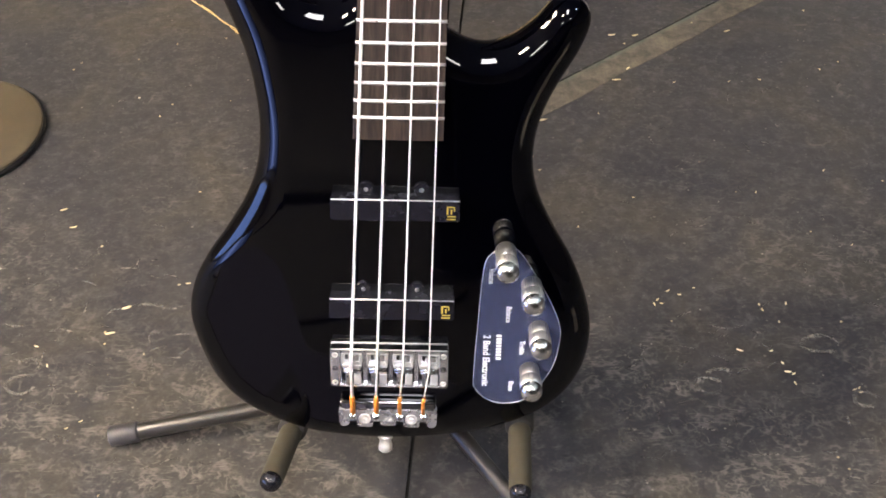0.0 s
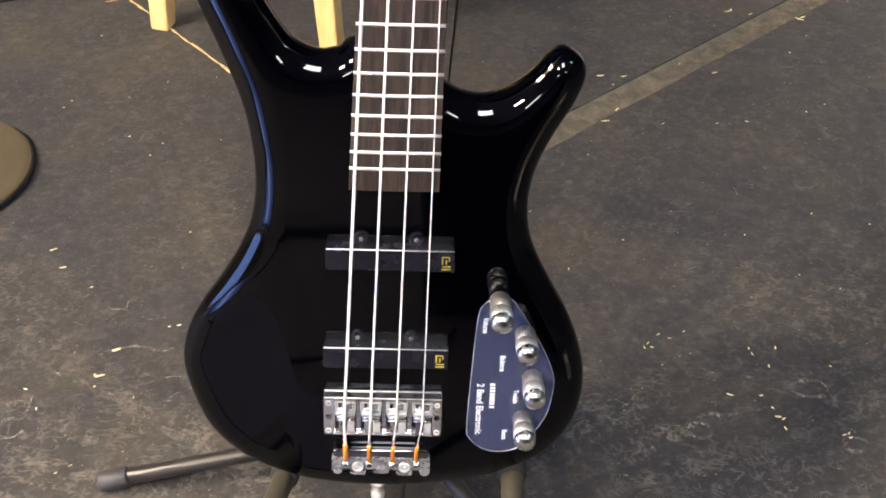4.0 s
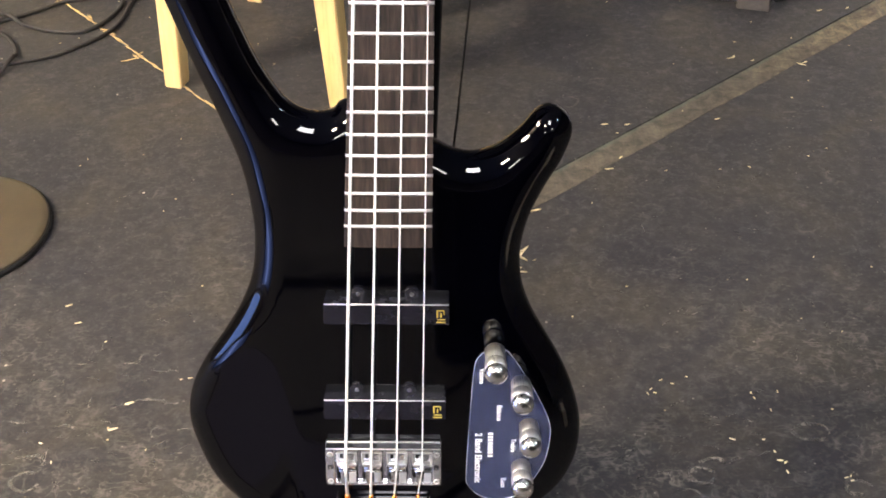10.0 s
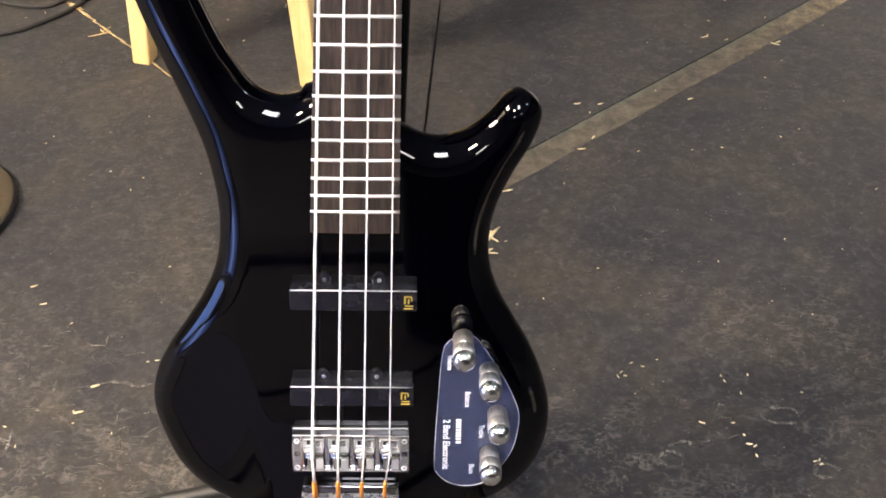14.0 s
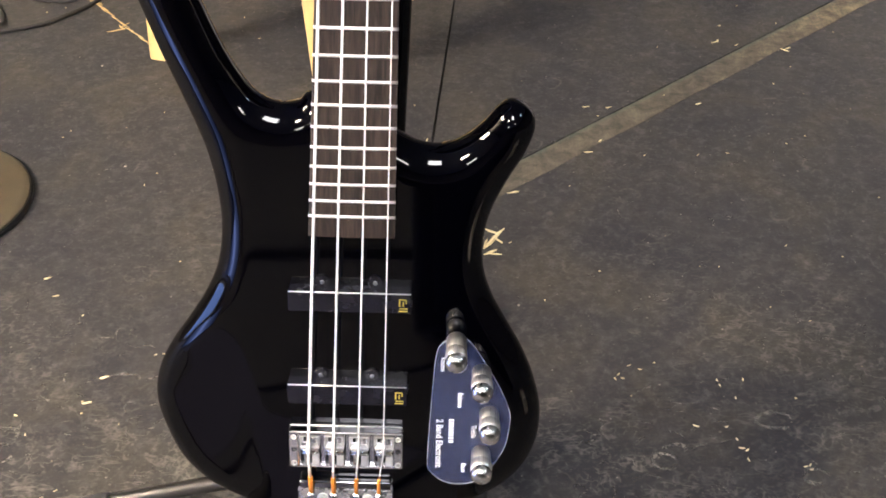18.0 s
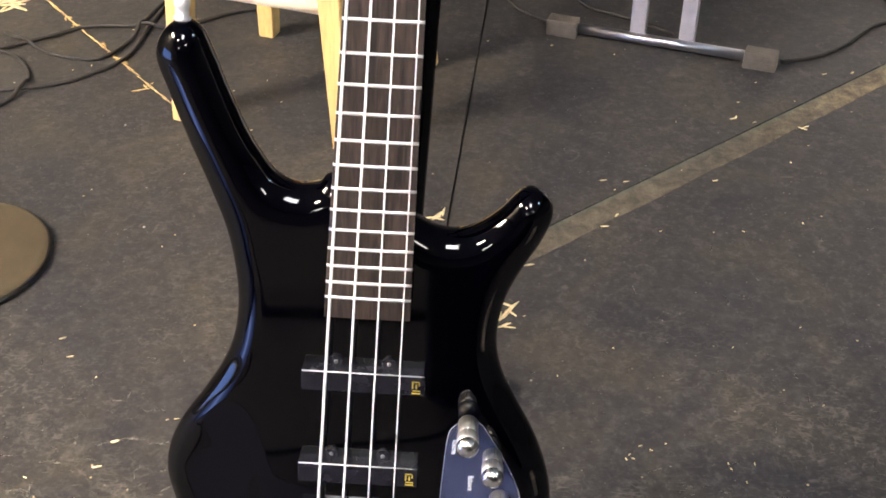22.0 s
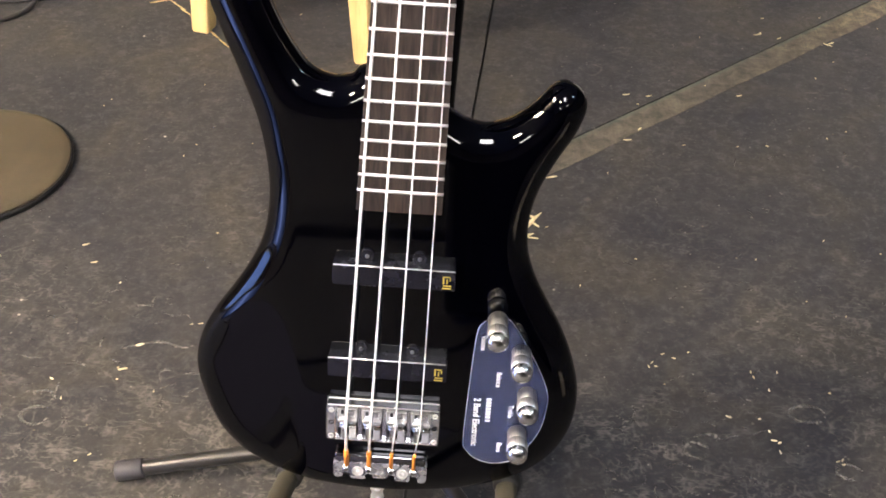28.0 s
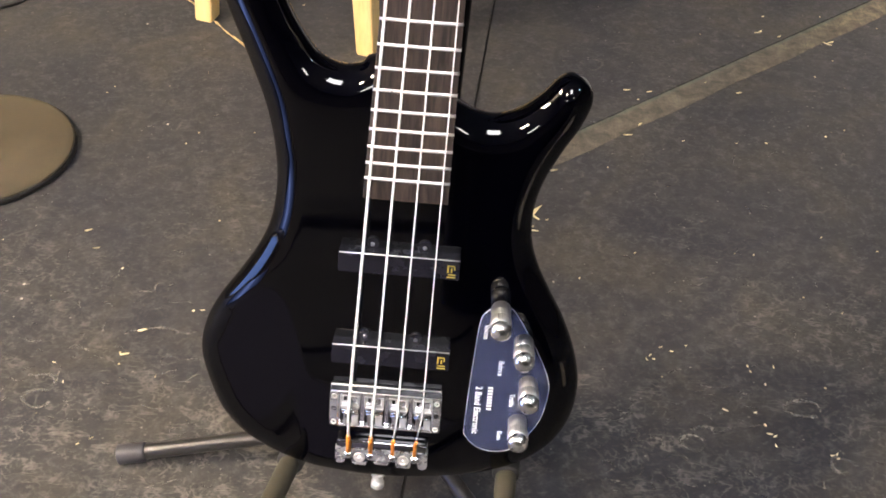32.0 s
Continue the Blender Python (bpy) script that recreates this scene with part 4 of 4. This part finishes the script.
for foot in ((-0.288, 0.086), (0.113, -0.022), (0.120, 0.385)):
    f = Vector((foot[0], foot[1], 0.0112))
    d = (HUB - f).normalized()
    leg = part("leg", rod(f + d * 0.004, HUB, 0.0080, 18, 0.0008), TUBE, stand, smooth=True)
    part("rubber_foot", rod(f, f + d * 0.029, 0.0103, 20, 0.0022), CAPRUB, leg, "grey rubber end cap", smooth=True)
for base, tip in (((-0.098, 0.024, 0.0960), (-0.108, -0.049, 0.1130)), ((0.0985, 0.024, 0.0990), (0.0955, -0.054, 0.1020))):
    b, t = Vector(base), Vector(tip)
    d = (t - b).normalized()
    rear = b - d * 0.055
    arm = part("arm", tube(spline([HUB + Vector((0, -0.004, 0.01)), (HUB + rear) / 2 + Vector((0, 0.02, 0.0)), rear, b], 8), 0.0065, 12), TUBE, stand, smooth=True)
    part("foam_sleeve", rod(b - d * 0.03, t, 0.0096, 22, 0.0015), FOAM, arm, "brown-grey foam sleeve", smooth=True)
    part("end_ball", lathe([(0.0088, 0), (0.0091, 0.002), (0.0084, 0.0064), (0.0054, 0.0092), (0.0010, 0.0102)], aim(t - d * 0.001, t + d), 20), GLOSSP, arm, "glossy dark end cap", smooth=True)
    part("rubber_pad", rod(b - d * 0.026, b + d * 0.010, 0.0125, 20, 0.003), RUBBER, arm, "black rubber pad under the body", smooth=True)

# ---- wooden stool ----
stool = thing("wooden_stool", pose(-0.2055, 1.094, 0, 0, 0, -17.0))
tagged(stool, "light pine wooden stool with square legs and rungs", "stool")
HX, HY, TOPH = 0.138, 0.154, 0.60
for sx in (-1, 1):
    for sy in (-1, 1):
        bm = bmesh.new()
        sec = []
        ox, oy = (0.029, -0.014) if sx + sy == 2 else (0.0, 0.0)
        for z, k, w in ((0.0, 0.0, 0.0135), (0.003, 0.0003, 0.0145), (0.25, 0.015, 0.0180), (TOPH, 0.036, 0.0190)):
            sec.append([bm.verts.new((sx * (HX - k) + a * w + ox * (1 - z / TOPH), sy * (HY - k) + b * w + oy * (1 - z / TOPH), z)) for a, b in ((-0.86, -1), (0.86, -1), (1, -0.86), (1, 0.86), (0.86, 1), (-0.86, 1), (-1, 0.86), (-1, -0.86))])
        for lo, hi in zip(sec, sec[1:]):
            for k in range(8):
                bm.faces.new((lo[k], lo[(k + 1) % 8], hi[(k + 1) % 8], hi[k]))
        bm.faces.new(sec[0][::-1])
        bm.faces.new(sec[-1])
        part("leg", bm, PINE, stool)
for s in (-1, 1):
    h = 0.222
    part("rung", rod((-HX + 0.013, s * (HY - 0.013), h), (HX - 0.013, s * (HY - 0.013), h), 0.0105, 16), PALE, stool, "pale round rung", smooth=True)
    h = 0.262
    part("rung", rod((s * (HX - 0.016), -HY + 0.016, h), (s * (HX - 0.016), HY - 0.016, h), 0.0105, 16), PALE, stool, "pale round rung", smooth=True)
part("seat", lathe([(0.150, 0), (0.158, 0.006), (0.160, 0.016), (0.156, 0.026), (0.140, 0.031)], pose(0, 0, TOPH), 40), PINE, stool)

# ---- keyboard stand foot ----
kstand = thing("keyboard_stand", pose(0.395, 1.2545, 0, 0, 0, -18.1))
tagged(kstand, "grey metal keyboard stand with chrome foot bar and rubber blocks", "keyboard stand")
part("foot_bar", rod((-0.16, 0, 0.0165), (0.16, 0, 0.0165), 0.0092, 20), CHROMEBAR, kstand, smooth=True)
for s in (-1, 1):
    blk = part("end_block", box((s * 0.174 - 0.028, -0.0155, 0.0), (s * 0.174 + 0.028, 0.0155, 0.0300), 0.003, 2), BLOCKRUB, kstand, "ribbed grey rubber block")
    for k in range(5):
        y = -0.0125 + k * 0.00625
        part("rib", box((s * 0.174 - 0.0272, y - 0.0012, 0.004), (s * 0.174 + 0.0272, y + 0.0012, 0.0306), 0.0005), BLOCKRUB, blk)
    for k in range(3):
        z = 0.0065 + k * 0.008
        part("rib", box((s * 0.174 - 0.0270, -0.0161, z - 0.0012), (s * 0.174 + 0.0270, -0.0154, z + 0.0012), 0.0002), BLOCKRUB, blk)
for x in (-0.042, 0.044):
    part("upright", box((x - 0.0135, 0.002, 0.014), (x + 0.0135, 0.020, 0.74), 0.003), GREYTUBE, kstand)
part("top_bar", rod((-0.20, 0.014, 0.75), (0.20, 0.014, 0.75), 0.0125, 20), CHROMEBAR, kstand, smooth=True)

# ---- round stand base ----
basep = thing("round_stand_base", pose(-0.613, 0.597, 0))
tagged(basep, "round brown cast-iron stand base with a black rim", "stand base")
part("disc", lathe([(0.124, 0.006), (0.1275, 0.0075), (0.1280, 0.0095), (0.1255, 0.0115), (0.1180, 0.0128), (0.070, 0.0160), (0.026, 0.0190), (0.020, 0.0220), (0.018, 0.0300)], None, 64), IRON, basep, smooth=True)
part("rim", lathe([(0.1265, 0.0), (0.1295, 0.001), (0.1300, 0.004), (0.1295, 0.0068), (0.126, 0.0074)], None, 64), IRONRIM, basep, "black rubber rim", smooth=True)

# ---- cream box and white cabinet at the edge of the floor ----
crate = thing("cream_box", pose(-0.672, 1.475, 0, 0, 0, 37))
part("panel", box((-0.40, 0.0, 0.0), (0.40, 0.018, 0.42), 0.003), CREAM, crate)
part("panel", box((-0.40, 0.018, 0.0), (-0.382, 0.35, 0.42), 0.002), CREAM, crate)
part("panel", box((0.382, 0.018, 0.0), (0.40, 0.35, 0.42), 0.002), CREAM, crate)
part("lid", box((-0.41, -0.01, 0.42), (0.41, 0.36, 0.44), 0.003), CREAM, crate)
tagged(crate, "cream painted wooden box on the stage floor", "box")
cab = thing("white_cabinet", pose(0.8815, 1.508, 0, 0, 0, -56.2))
part("panel", box((-0.35, 0.0, 0.0), (0.35, 0.018, 0.7), 0.003), WHITE, cab)
part("panel", box((-0.35, 0.018, 0.0), (-0.332, 0.4, 0.7), 0.002), WHITE, cab)
part("panel", box((0.332, 0.018, 0.0), (0.35, 0.4, 0.7), 0.002), WHITE, cab)
part("top", box((-0.36, -0.01, 0.7), (0.36, 0.41, 0.72), 0.003), WHITE, cab)
tagged(cab, "white painted cabinet at the edge of the floor", "cabinet")
pedal = thing("pedal_box", pose(0.616, 1.592, 0, 0, 0, -6))
part("case", box((-0.075, -0.05, 0.0), (0.075, 0.06, 0.045), 0.004), RUBBER, pedal)
part("switch", lathe([(0.009, 0), (0.009, 0.008), (0.006, 0.011)], pose(0, 0.02, 0.045), 16), SATIN, pedal)
tagged(pedal, "small black pedal box on the floor", "pedal")

# ---- unseen props behind the camera, added for the lacquer to mirror ----
# glowing box added in place of a blue floor sheen mirrored by the body
glow_box = thing("blue_edge_glow", pose(-1.12, -0.79, 0, 0, 0, 133))
part("housing", box((-0.35, 0.012, 0.012), (0.35, 0.075, 0.19), 0.006), RUBBER, glow_box)
part("lens", box((-0.33, 0.004, 0.022), (0.33, 0.0115, 0.18), 0.002), BLUEM, glow_box, "glowing blue panel mirrored along the body edge")
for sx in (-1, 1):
    part("foot", box((sx * 0.15 - 0.015, -0.01, 0.0), (sx * 0.15 + 0.015, 0.11, 0.012), 0.003), RUBBER, glow_box)
tagged(glow_box, "low glowing blue box added out of view for the edge reflection", "stage light")
# black box added to darken the mirror image on the body's right half
dark_box = thing("dark_reflection_box", pose(0.30, -1.00, 0))
part("case", box((-0.29, -0.16, 0.012), (0.29, 0.13, 0.46), 0.012, 3), RUBBER, dark_box)
part("grille", box((-0.255, 0.1302, 0.05), (0.255, 0.136, 0.42), 0.002), SUBFLOOR, dark_box, "black front of the added box")
for sx in (-1, 1):
    for sy in (-0.12, 0.09):
        part("foot", lathe([(0.018, 0), (0.02, 0.004), (0.02, 0.0125)], pose(sx * 0.24, sy, 0), 14), RUBBER, dark_box)
tagged(dark_box, "matt black box added out of view to darken the mirrored face", "speaker")
# sheet added so the forearm contour mirrors a grey-lavender area
mat = thing("lavender_reflection", pose(-0.390, -0.512, 0, 0, 0, 32))
part("pile", box((-0.435, -0.13, 0.0), (0.435, 0.13, 0.008), 0.002), LAVENDER, mat)
for sy in (-1, 1):
    part("binding", box((-0.435, min(sy * 0.1302, sy * 0.150), 0), (0.435, max(sy * 0.1302, sy * 0.150), 0.009), 0.002), RUBBER, mat, "black border of the added sheet")
    part("binding", box((min(sy * 0.4352, sy * 0.455), -0.150, 0), (max(sy * 0.4352, sy * 0.455), 0.150, 0.009), 0.002), RUBBER, mat, "black border of the added sheet")
tagged(mat, "narrow grey-lavender sheet added out of view for the contour reflection", "mat")
# added strip, there only to be mirrored as a second dark line
strip = part("tape_strip", box((-0.36, -0.013, 0.0004), (0.30, 0.013, 0.0022), 0.0006, m=pose(-0.40, -0.155, 0, 0, 0, 34)), RUBBER)
tagged(strip, "short black strip added out of view for a mirrored dark line", "tape", kind="structure")
# added bar that the face mirrors as a dark band
ramp = part("cable_ramp", box((-1.1, -1.60, 0.0), (0.02, -1.44, 0.03), 0.012, 3), RUBBER)
tagged(ramp, "long flat black bar added out of view for a mirrored dark band", "cable ramp")
# pale box added to give the tan streak along the body's right edge
tan = thing("streak_box", pose(0.640, -0.435, 0, 0, 0, 42))
for lo, hi in (((-0.06, -0.085, 0), (-0.054, 0.085, 0.075)), ((0.054, -0.085, 0), (0.06, 0.085, 0.075)), ((-0.0538, -0.085, 0), (0.0538, -0.079, 0.075)), ((-0.0538, 0.079, 0), (0.0538, 0.085, 0.075))):
    part("panel", box(lo, hi, 0.001), TANBOX, tan)
part("lid", box((-0.061, -0.086, 0.0752), (0.061, 0.086, 0.080), 0.001), TANBOX, tan)
tagged(tan, "small pale tan box added out of view for the right edge streak", "box")

# ---- cables ----
CABLES = [
    [(-0.78, 1.03), (-0.63, 1.07), (-0.57, 1.11), (-0.52, 1.18), (-0.51, 1.30), (-0.49, 1.40), (-0.43, 1.50)],
    [(-0.80, 1.16), (-0.68, 1.24), (-0.62, 1.285), (-0.55, 1.29), (-0.46, 1.29), (-0.36, 1.36), (-0.22, 1.40)],
    [(-0.76, 1.26), (-0.67, 1.19), (-0.60, 1.165), (-0.56, 1.175), (-0.53, 1.24), (-0.515, 1.36), (-0.46, 1.52)],
    [(0.13, 1.56), (0.13, 1.46), (0.145, 1.41), (0.17, 1.38), (0.21, 1.345)],
    [(0.30, 1.62), (0.26, 1.55), (0.26, 1.46), (0.285, 1.41), (0.35, 1.37), (0.41, 1.325), (0.455, 1.268)],
    [(0.60, 1.215), (0.66, 1.235), (0.72, 1.28), (0.79, 1.36), (0.84, 1.375), (0.89, 1.345), (1.05, 1.30)],
    [(0.82, 1.66), (0.83, 1.55), (0.84, 1.47), (0.855, 1.39), (0.89, 1.31), (0.98, 1.24)],
    [(0.46, 1.58), (0.51, 1.535), (0.545, 1.53)],
    [(-0.86, 1.20), (-0.751, 1.188), (-0.700, 1.155), (-0.668, 1.101), (-0.666, 1.048), (-0.700, 0.990), (-0.80, 0.94)],
    # out of view, added as a dark line for the face to mirror
    [(-0.95, -0.56), (-0.62, -0.50), (-0.36, -0.55), (-0.14, -0.66), (0.02, -0.72), (0.06, -0.80)],
    [(-0.30, 1.46), (-0.24, 1.44), (-0.19, 1.47), (-0.20, 1.53), (-0.27, 1.55), (-0.32, 1.51), (-0.31, 1.45), (-0.25, 1.425), (-0.17, 1.45), (-0.15, 1.52)],
]
for k, pts in enumerate(CABLES):
    lift = 0.0042 if k not in (1, 6) else 0.0050
    line = spline([(x, y, lift) for x, y in pts], 10)
    if k in (1, 2, 6, 8):
        other = (0, 1, 5, 0)[(1, 2, 6, 8).index(k)]
        ref = spline([(x, y, 0) for x, y in CABLES[other]], 10)
        line = [Vector((p.x, p.y, p.z + 0.0085 * math.exp(-(max(min((Vector((p.x, p.y, 0)) - q).length for q in ref) - 0.006, 0.0) / 0.014) ** 2))) for p in line]
    tagged(part("cable", tube(line, 0.0036, 8), CABLE, smooth=True), "black instrument cable lying on the floor", "cable", "cables on the floor")

# ---- splinters: bare wood frayed along the seam, loose chips ----
rng = random.Random(11)


def chip(bm, x, y, length, width, turn, z=0.0006):
    m = Matrix.Translation((x, y, z)) @ Matrix.Rotation(turn, 4, "Z")
    n = 4
    up, lo = [], []
    for k in range(n + 1):
        u = -0.5 + k / n
        w = width * (1 - (abs(u) * 2) ** 3 * 0.7) * rng.uniform(0.6, 1.0)
        bend = length * 0.03 * math.sin(u * 5)
        up.append([bm.verts.new(m @ Vector((u * length, bend + s * w / 2, h))) for s, h in ((-1, 0), (-0.3, 0.0012), (1, 0))])
    for a, b in zip(up, up[1:]):
        for k in range(2):
            bm.faces.new((a[k], a[k + 1], b[k + 1], b[k]))


bm = bmesh.new()
along = 0.30
seam_turn = math.atan2(D_SEAM.y, D_SEAM.x)
while along < 1.5:
    p = CORNER + D_SEAM * along
    chip(bm, p.x + rng.uniform(-0.0015, 0.0015), p.y + rng.uniform(-0.0015, 0.0015), rng.uniform(0.02, 0.045), rng.uniform(0.0018, 0.0040), seam_turn + rng.uniform(-0.05, 0.05))
    if rng.random() < 0.16:
        chip(bm, p.x, p.y, rng.uniform(0.012, 0.022), 0.003, seam_turn + rng.uniform(0.4, 2.6))
    along += rng.uniform(0.014, 0.028)
# knots of torn fibre on the seam, and one long side splinter
for x, y in ((-0.666, 1.322), (-0.640, 1.290), (-0.577, 1.221), (-0.536, 1.174), (-0.520, 1.155)):
    for k in range(3):
        chip(bm, x + rng.uniform(-0.006, 0.006), y + rng.uniform(-0.006, 0.006), rng.uniform(0.010, 0.020), rng.uniform(0.004, 0.006), seam_turn + rng.uniform(-0.7, 0.7), 0.0006 + 0.0008 * k)
chip(bm, -0.473, 1.069, 0.030, 0.0045, 0.35)
chip(bm, -0.466, 1.078, 0.020, 0.0040, 2.2)
tagged(part("frayed_seam", bm, FRAY), "yellow bare wood fibres frayed along a floor seam", "splinters", kind="stuff")
bm = bmesh.new()
# the crossed sticks, the torn heap beyond the horn and the star of splinters by the cream box
for x, y, ln, w, a in ((0.1285, 0.524, 0.050, 0.0068, 0.95), (0.1270, 0.537, 0.020, 0.0060, -0.6), (0.1235, 0.496, 0.020, 0.0055, 0.5), (0.1290, 0.492, 0.018, 0.0050, -0.2), (0.1350, 0.519, 0.014, 0.0045, -0.9), (0.1180, 0.513, 0.018, 0.0045, 1.3),
                       (0.031, 0.733, 0.030, 0.0075, 0.9), (0.024, 0.726, 0.022, 0.0060, 0.1), (0.038, 0.741, 0.022, 0.0050, 1.4), (0.033, 0.722, 0.016, 0.0050, -0.4),
                       (-0.790, 1.372, 0.060, 0.0140, 0.1), (-0.770, 1.362, 0.050, 0.0120, -0.6), (-0.782, 1.360, 0.045, 0.0110, 0.9), (-0.778, 1.382, 0.050, 0.0110, 0.5), (-0.800, 1.385, 0.050, 0.0120, -0.2), (-0.796, 1.352, 0.030, 0.0080, 1.3)):
    chip(bm, x, y, ln, w, a, 0.0006 + rng.uniform(0, 0.002))
CHIPS = ((0.489, 1.024, 0.018, 0.3), (0.494, 1.028, 0.012, 1.2), (0.521, 1.014, 0.010, 0.5), (0.594, 0.998, 0.020, -0.7), (0.600, 1.004, 0.014, 0.4), (0.435, 0.842, 0.012, 0.3),
         (0.270, 0.835, 0.014, 0.1), (0.303, 0.833, 0.012, 0.2), (0.283, 0.746, 0.012, 0.9), (0.264, 0.718, 0.016, 0.0), (0.156, 0.624, 0.022, 0.2), (0.714, 1.186, 0.014, 0.8), (0.666, 1.180, 0.012, 0.2),
         (-0.421, 0.448, 0.012, 0.4), (-0.402, 0.415, 0.011, 0.2), (-0.312, 0.277, 0.013, 0.3), (-0.322, 0.238, 0.014, 0.2), (0.337, 0.205, 0.009, -0.5), (0.380, 0.174, 0.009, -0.2), (0.385, 0.171, 0.007, 0.6))
for x, y, ln, a in CHIPS:
    chip(bm, x, y, ln * 0.75, min(0.0046, ln * 0.34), a)
FLECKS = ((0.096, 1.273, 0.4), (0.638, 0.611, 0.4), (0.187, 0.407, 1.2), (0.258, 0.275, 1.9), (0.262, 0.282, 0.8), (0.275, 0.296, 0.4), (0.287, 0.290, -0.4), (0.370, 0.273, 1.7), (0.372, 0.265, 1.9),
          (0.399, 0.274, 1.5), (0.386, 0.246, 1.6), (0.384, 0.158, 1.8), (0.377, 0.186, 2.0), (0.441, 0.149, 0.2), (0.446, 0.151, 1.0), (0.446, 0.145, 0.1), (0.494, 0.370, 0.7),
          (-0.261, 0.313, 0.3), (-0.251, 0.315, 0.1), (-0.337, 0.106, 0.5), (-0.325, 0.115, 0.6), (-0.395, 0.219, -0.4), (-0.377, 0.191, 1.7), (0.149, 0.517, 0.5))
for x, y, a in FLECKS:
    chip(bm, x, y, rng.uniform(0.0030, 0.0052), 0.0019, a)
for k in range(70):
    chip(bm, rng.uniform(-0.7, 0.8), rng.uniform(0.0, 1.3), rng.uniform(0.002, 0.005), 0.0018, rng.uniform(0, 3.1))
tagged(part("wood_chips", bm, CHIP), "loose yellow wood splinters scattered on the black floor", "splinters", kind="stuff")

# ---- scuffs: dried rings and short pale scratches in the floor paint ----
rng = random.Random(23)


def scuff(bm, points, width):
    """A thin ragged ribbon lying on the floor."""
    line = spline([(x, y, 0.0) for x, y in points], 5)
    rows = []
    for k, p in enumerate(line):
        d = line[min(k + 1, len(line) - 1)] - line[max(k - 1, 0)]
        side = Vector((-d.y, d.x, 0)).normalized()
        w = width * rng.uniform(0.5, 1.0) * (0.35 if k in (0, len(line) - 1) else 1.0)
        rows.append([bm.verts.new(p + side * w / 2 + Vector((0, 0, 0.00022))), bm.verts.new(p - side * w / 2 + Vector((0, 0, 0.00022)))])
    for a, b in zip(rows, rows[1:]):
        bm.faces.new((a[0], a[1], b[1], b[0]))


bm = bmesh.new()
for cx, cy, rx, ry, start, sweep in ((0.297, 0.156, 0.013, 0.011, 0.3, 5.6), (0.310, 0.168, 0.014, 0.011, 0.2, 2.4), (0.279, 0.128, 0.013, 0.010, 0.3, 2.5), (0.423, 0.213, 0.020, 0.012, 0.8, 4.6), (0.450, 0.136, 0.013, 0.010, 0.0, 5.0),
                                     (-0.397, 0.166, 0.015, 0.013, 1.0, 5.0), (-0.398, 0.192, 0.013, 0.010, -0.5, 3.2), (-0.376, 0.235, 0.012, 0.010, 0.4, 2.2), (-0.292, 0.275, 0.020, 0.008, 0.1, 2.6), (0.560, 0.240, 0.014, 0.011, 0.5, 4.0)):
    scuff(bm, [(cx + rx * math.cos(start + sweep * k / 9) * rng.uniform(0.9, 1.1), cy + ry * math.sin(start + sweep * k / 9) * rng.uniform(0.9, 1.1)) for k in range(10)], 0.0058)
for x0, x1, y0, y1, count in ((0.20, 0.36, 0.06, 0.26, 46), (0.36, 0.75, 0.02, 0.42, 60), (-0.50, -0.18, 0.04, 0.38, 90), (-0.70, 0.75, 0.38, 0.75, 50)):
    for k in range(count):
        x, y = rng.uniform(x0, x1), rng.uniform(y0, y1)
        a = rng.choice((-0.25, -0.15, 0.35, 0.5, 1.6)) + rng.uniform(-0.25, 0.25)
        ln = rng.uniform(0.006, 0.022)
        bend = rng.uniform(-0.2, 0.2) * ln
        scuff(bm, [(x, y), (x + ln / 2 * math.cos(a) - bend * math.sin(a), y + ln / 2 * math.sin(a) + bend * math.cos(a)), (x + ln * math.cos(a), y + ln * math.sin(a))], rng.uniform(0.0014, 0.0032))
tagged(part("floor_scuffs", bm, SCUFF), "pale dried rings and short scratches on the black floor", "scuffs", kind="stuff")
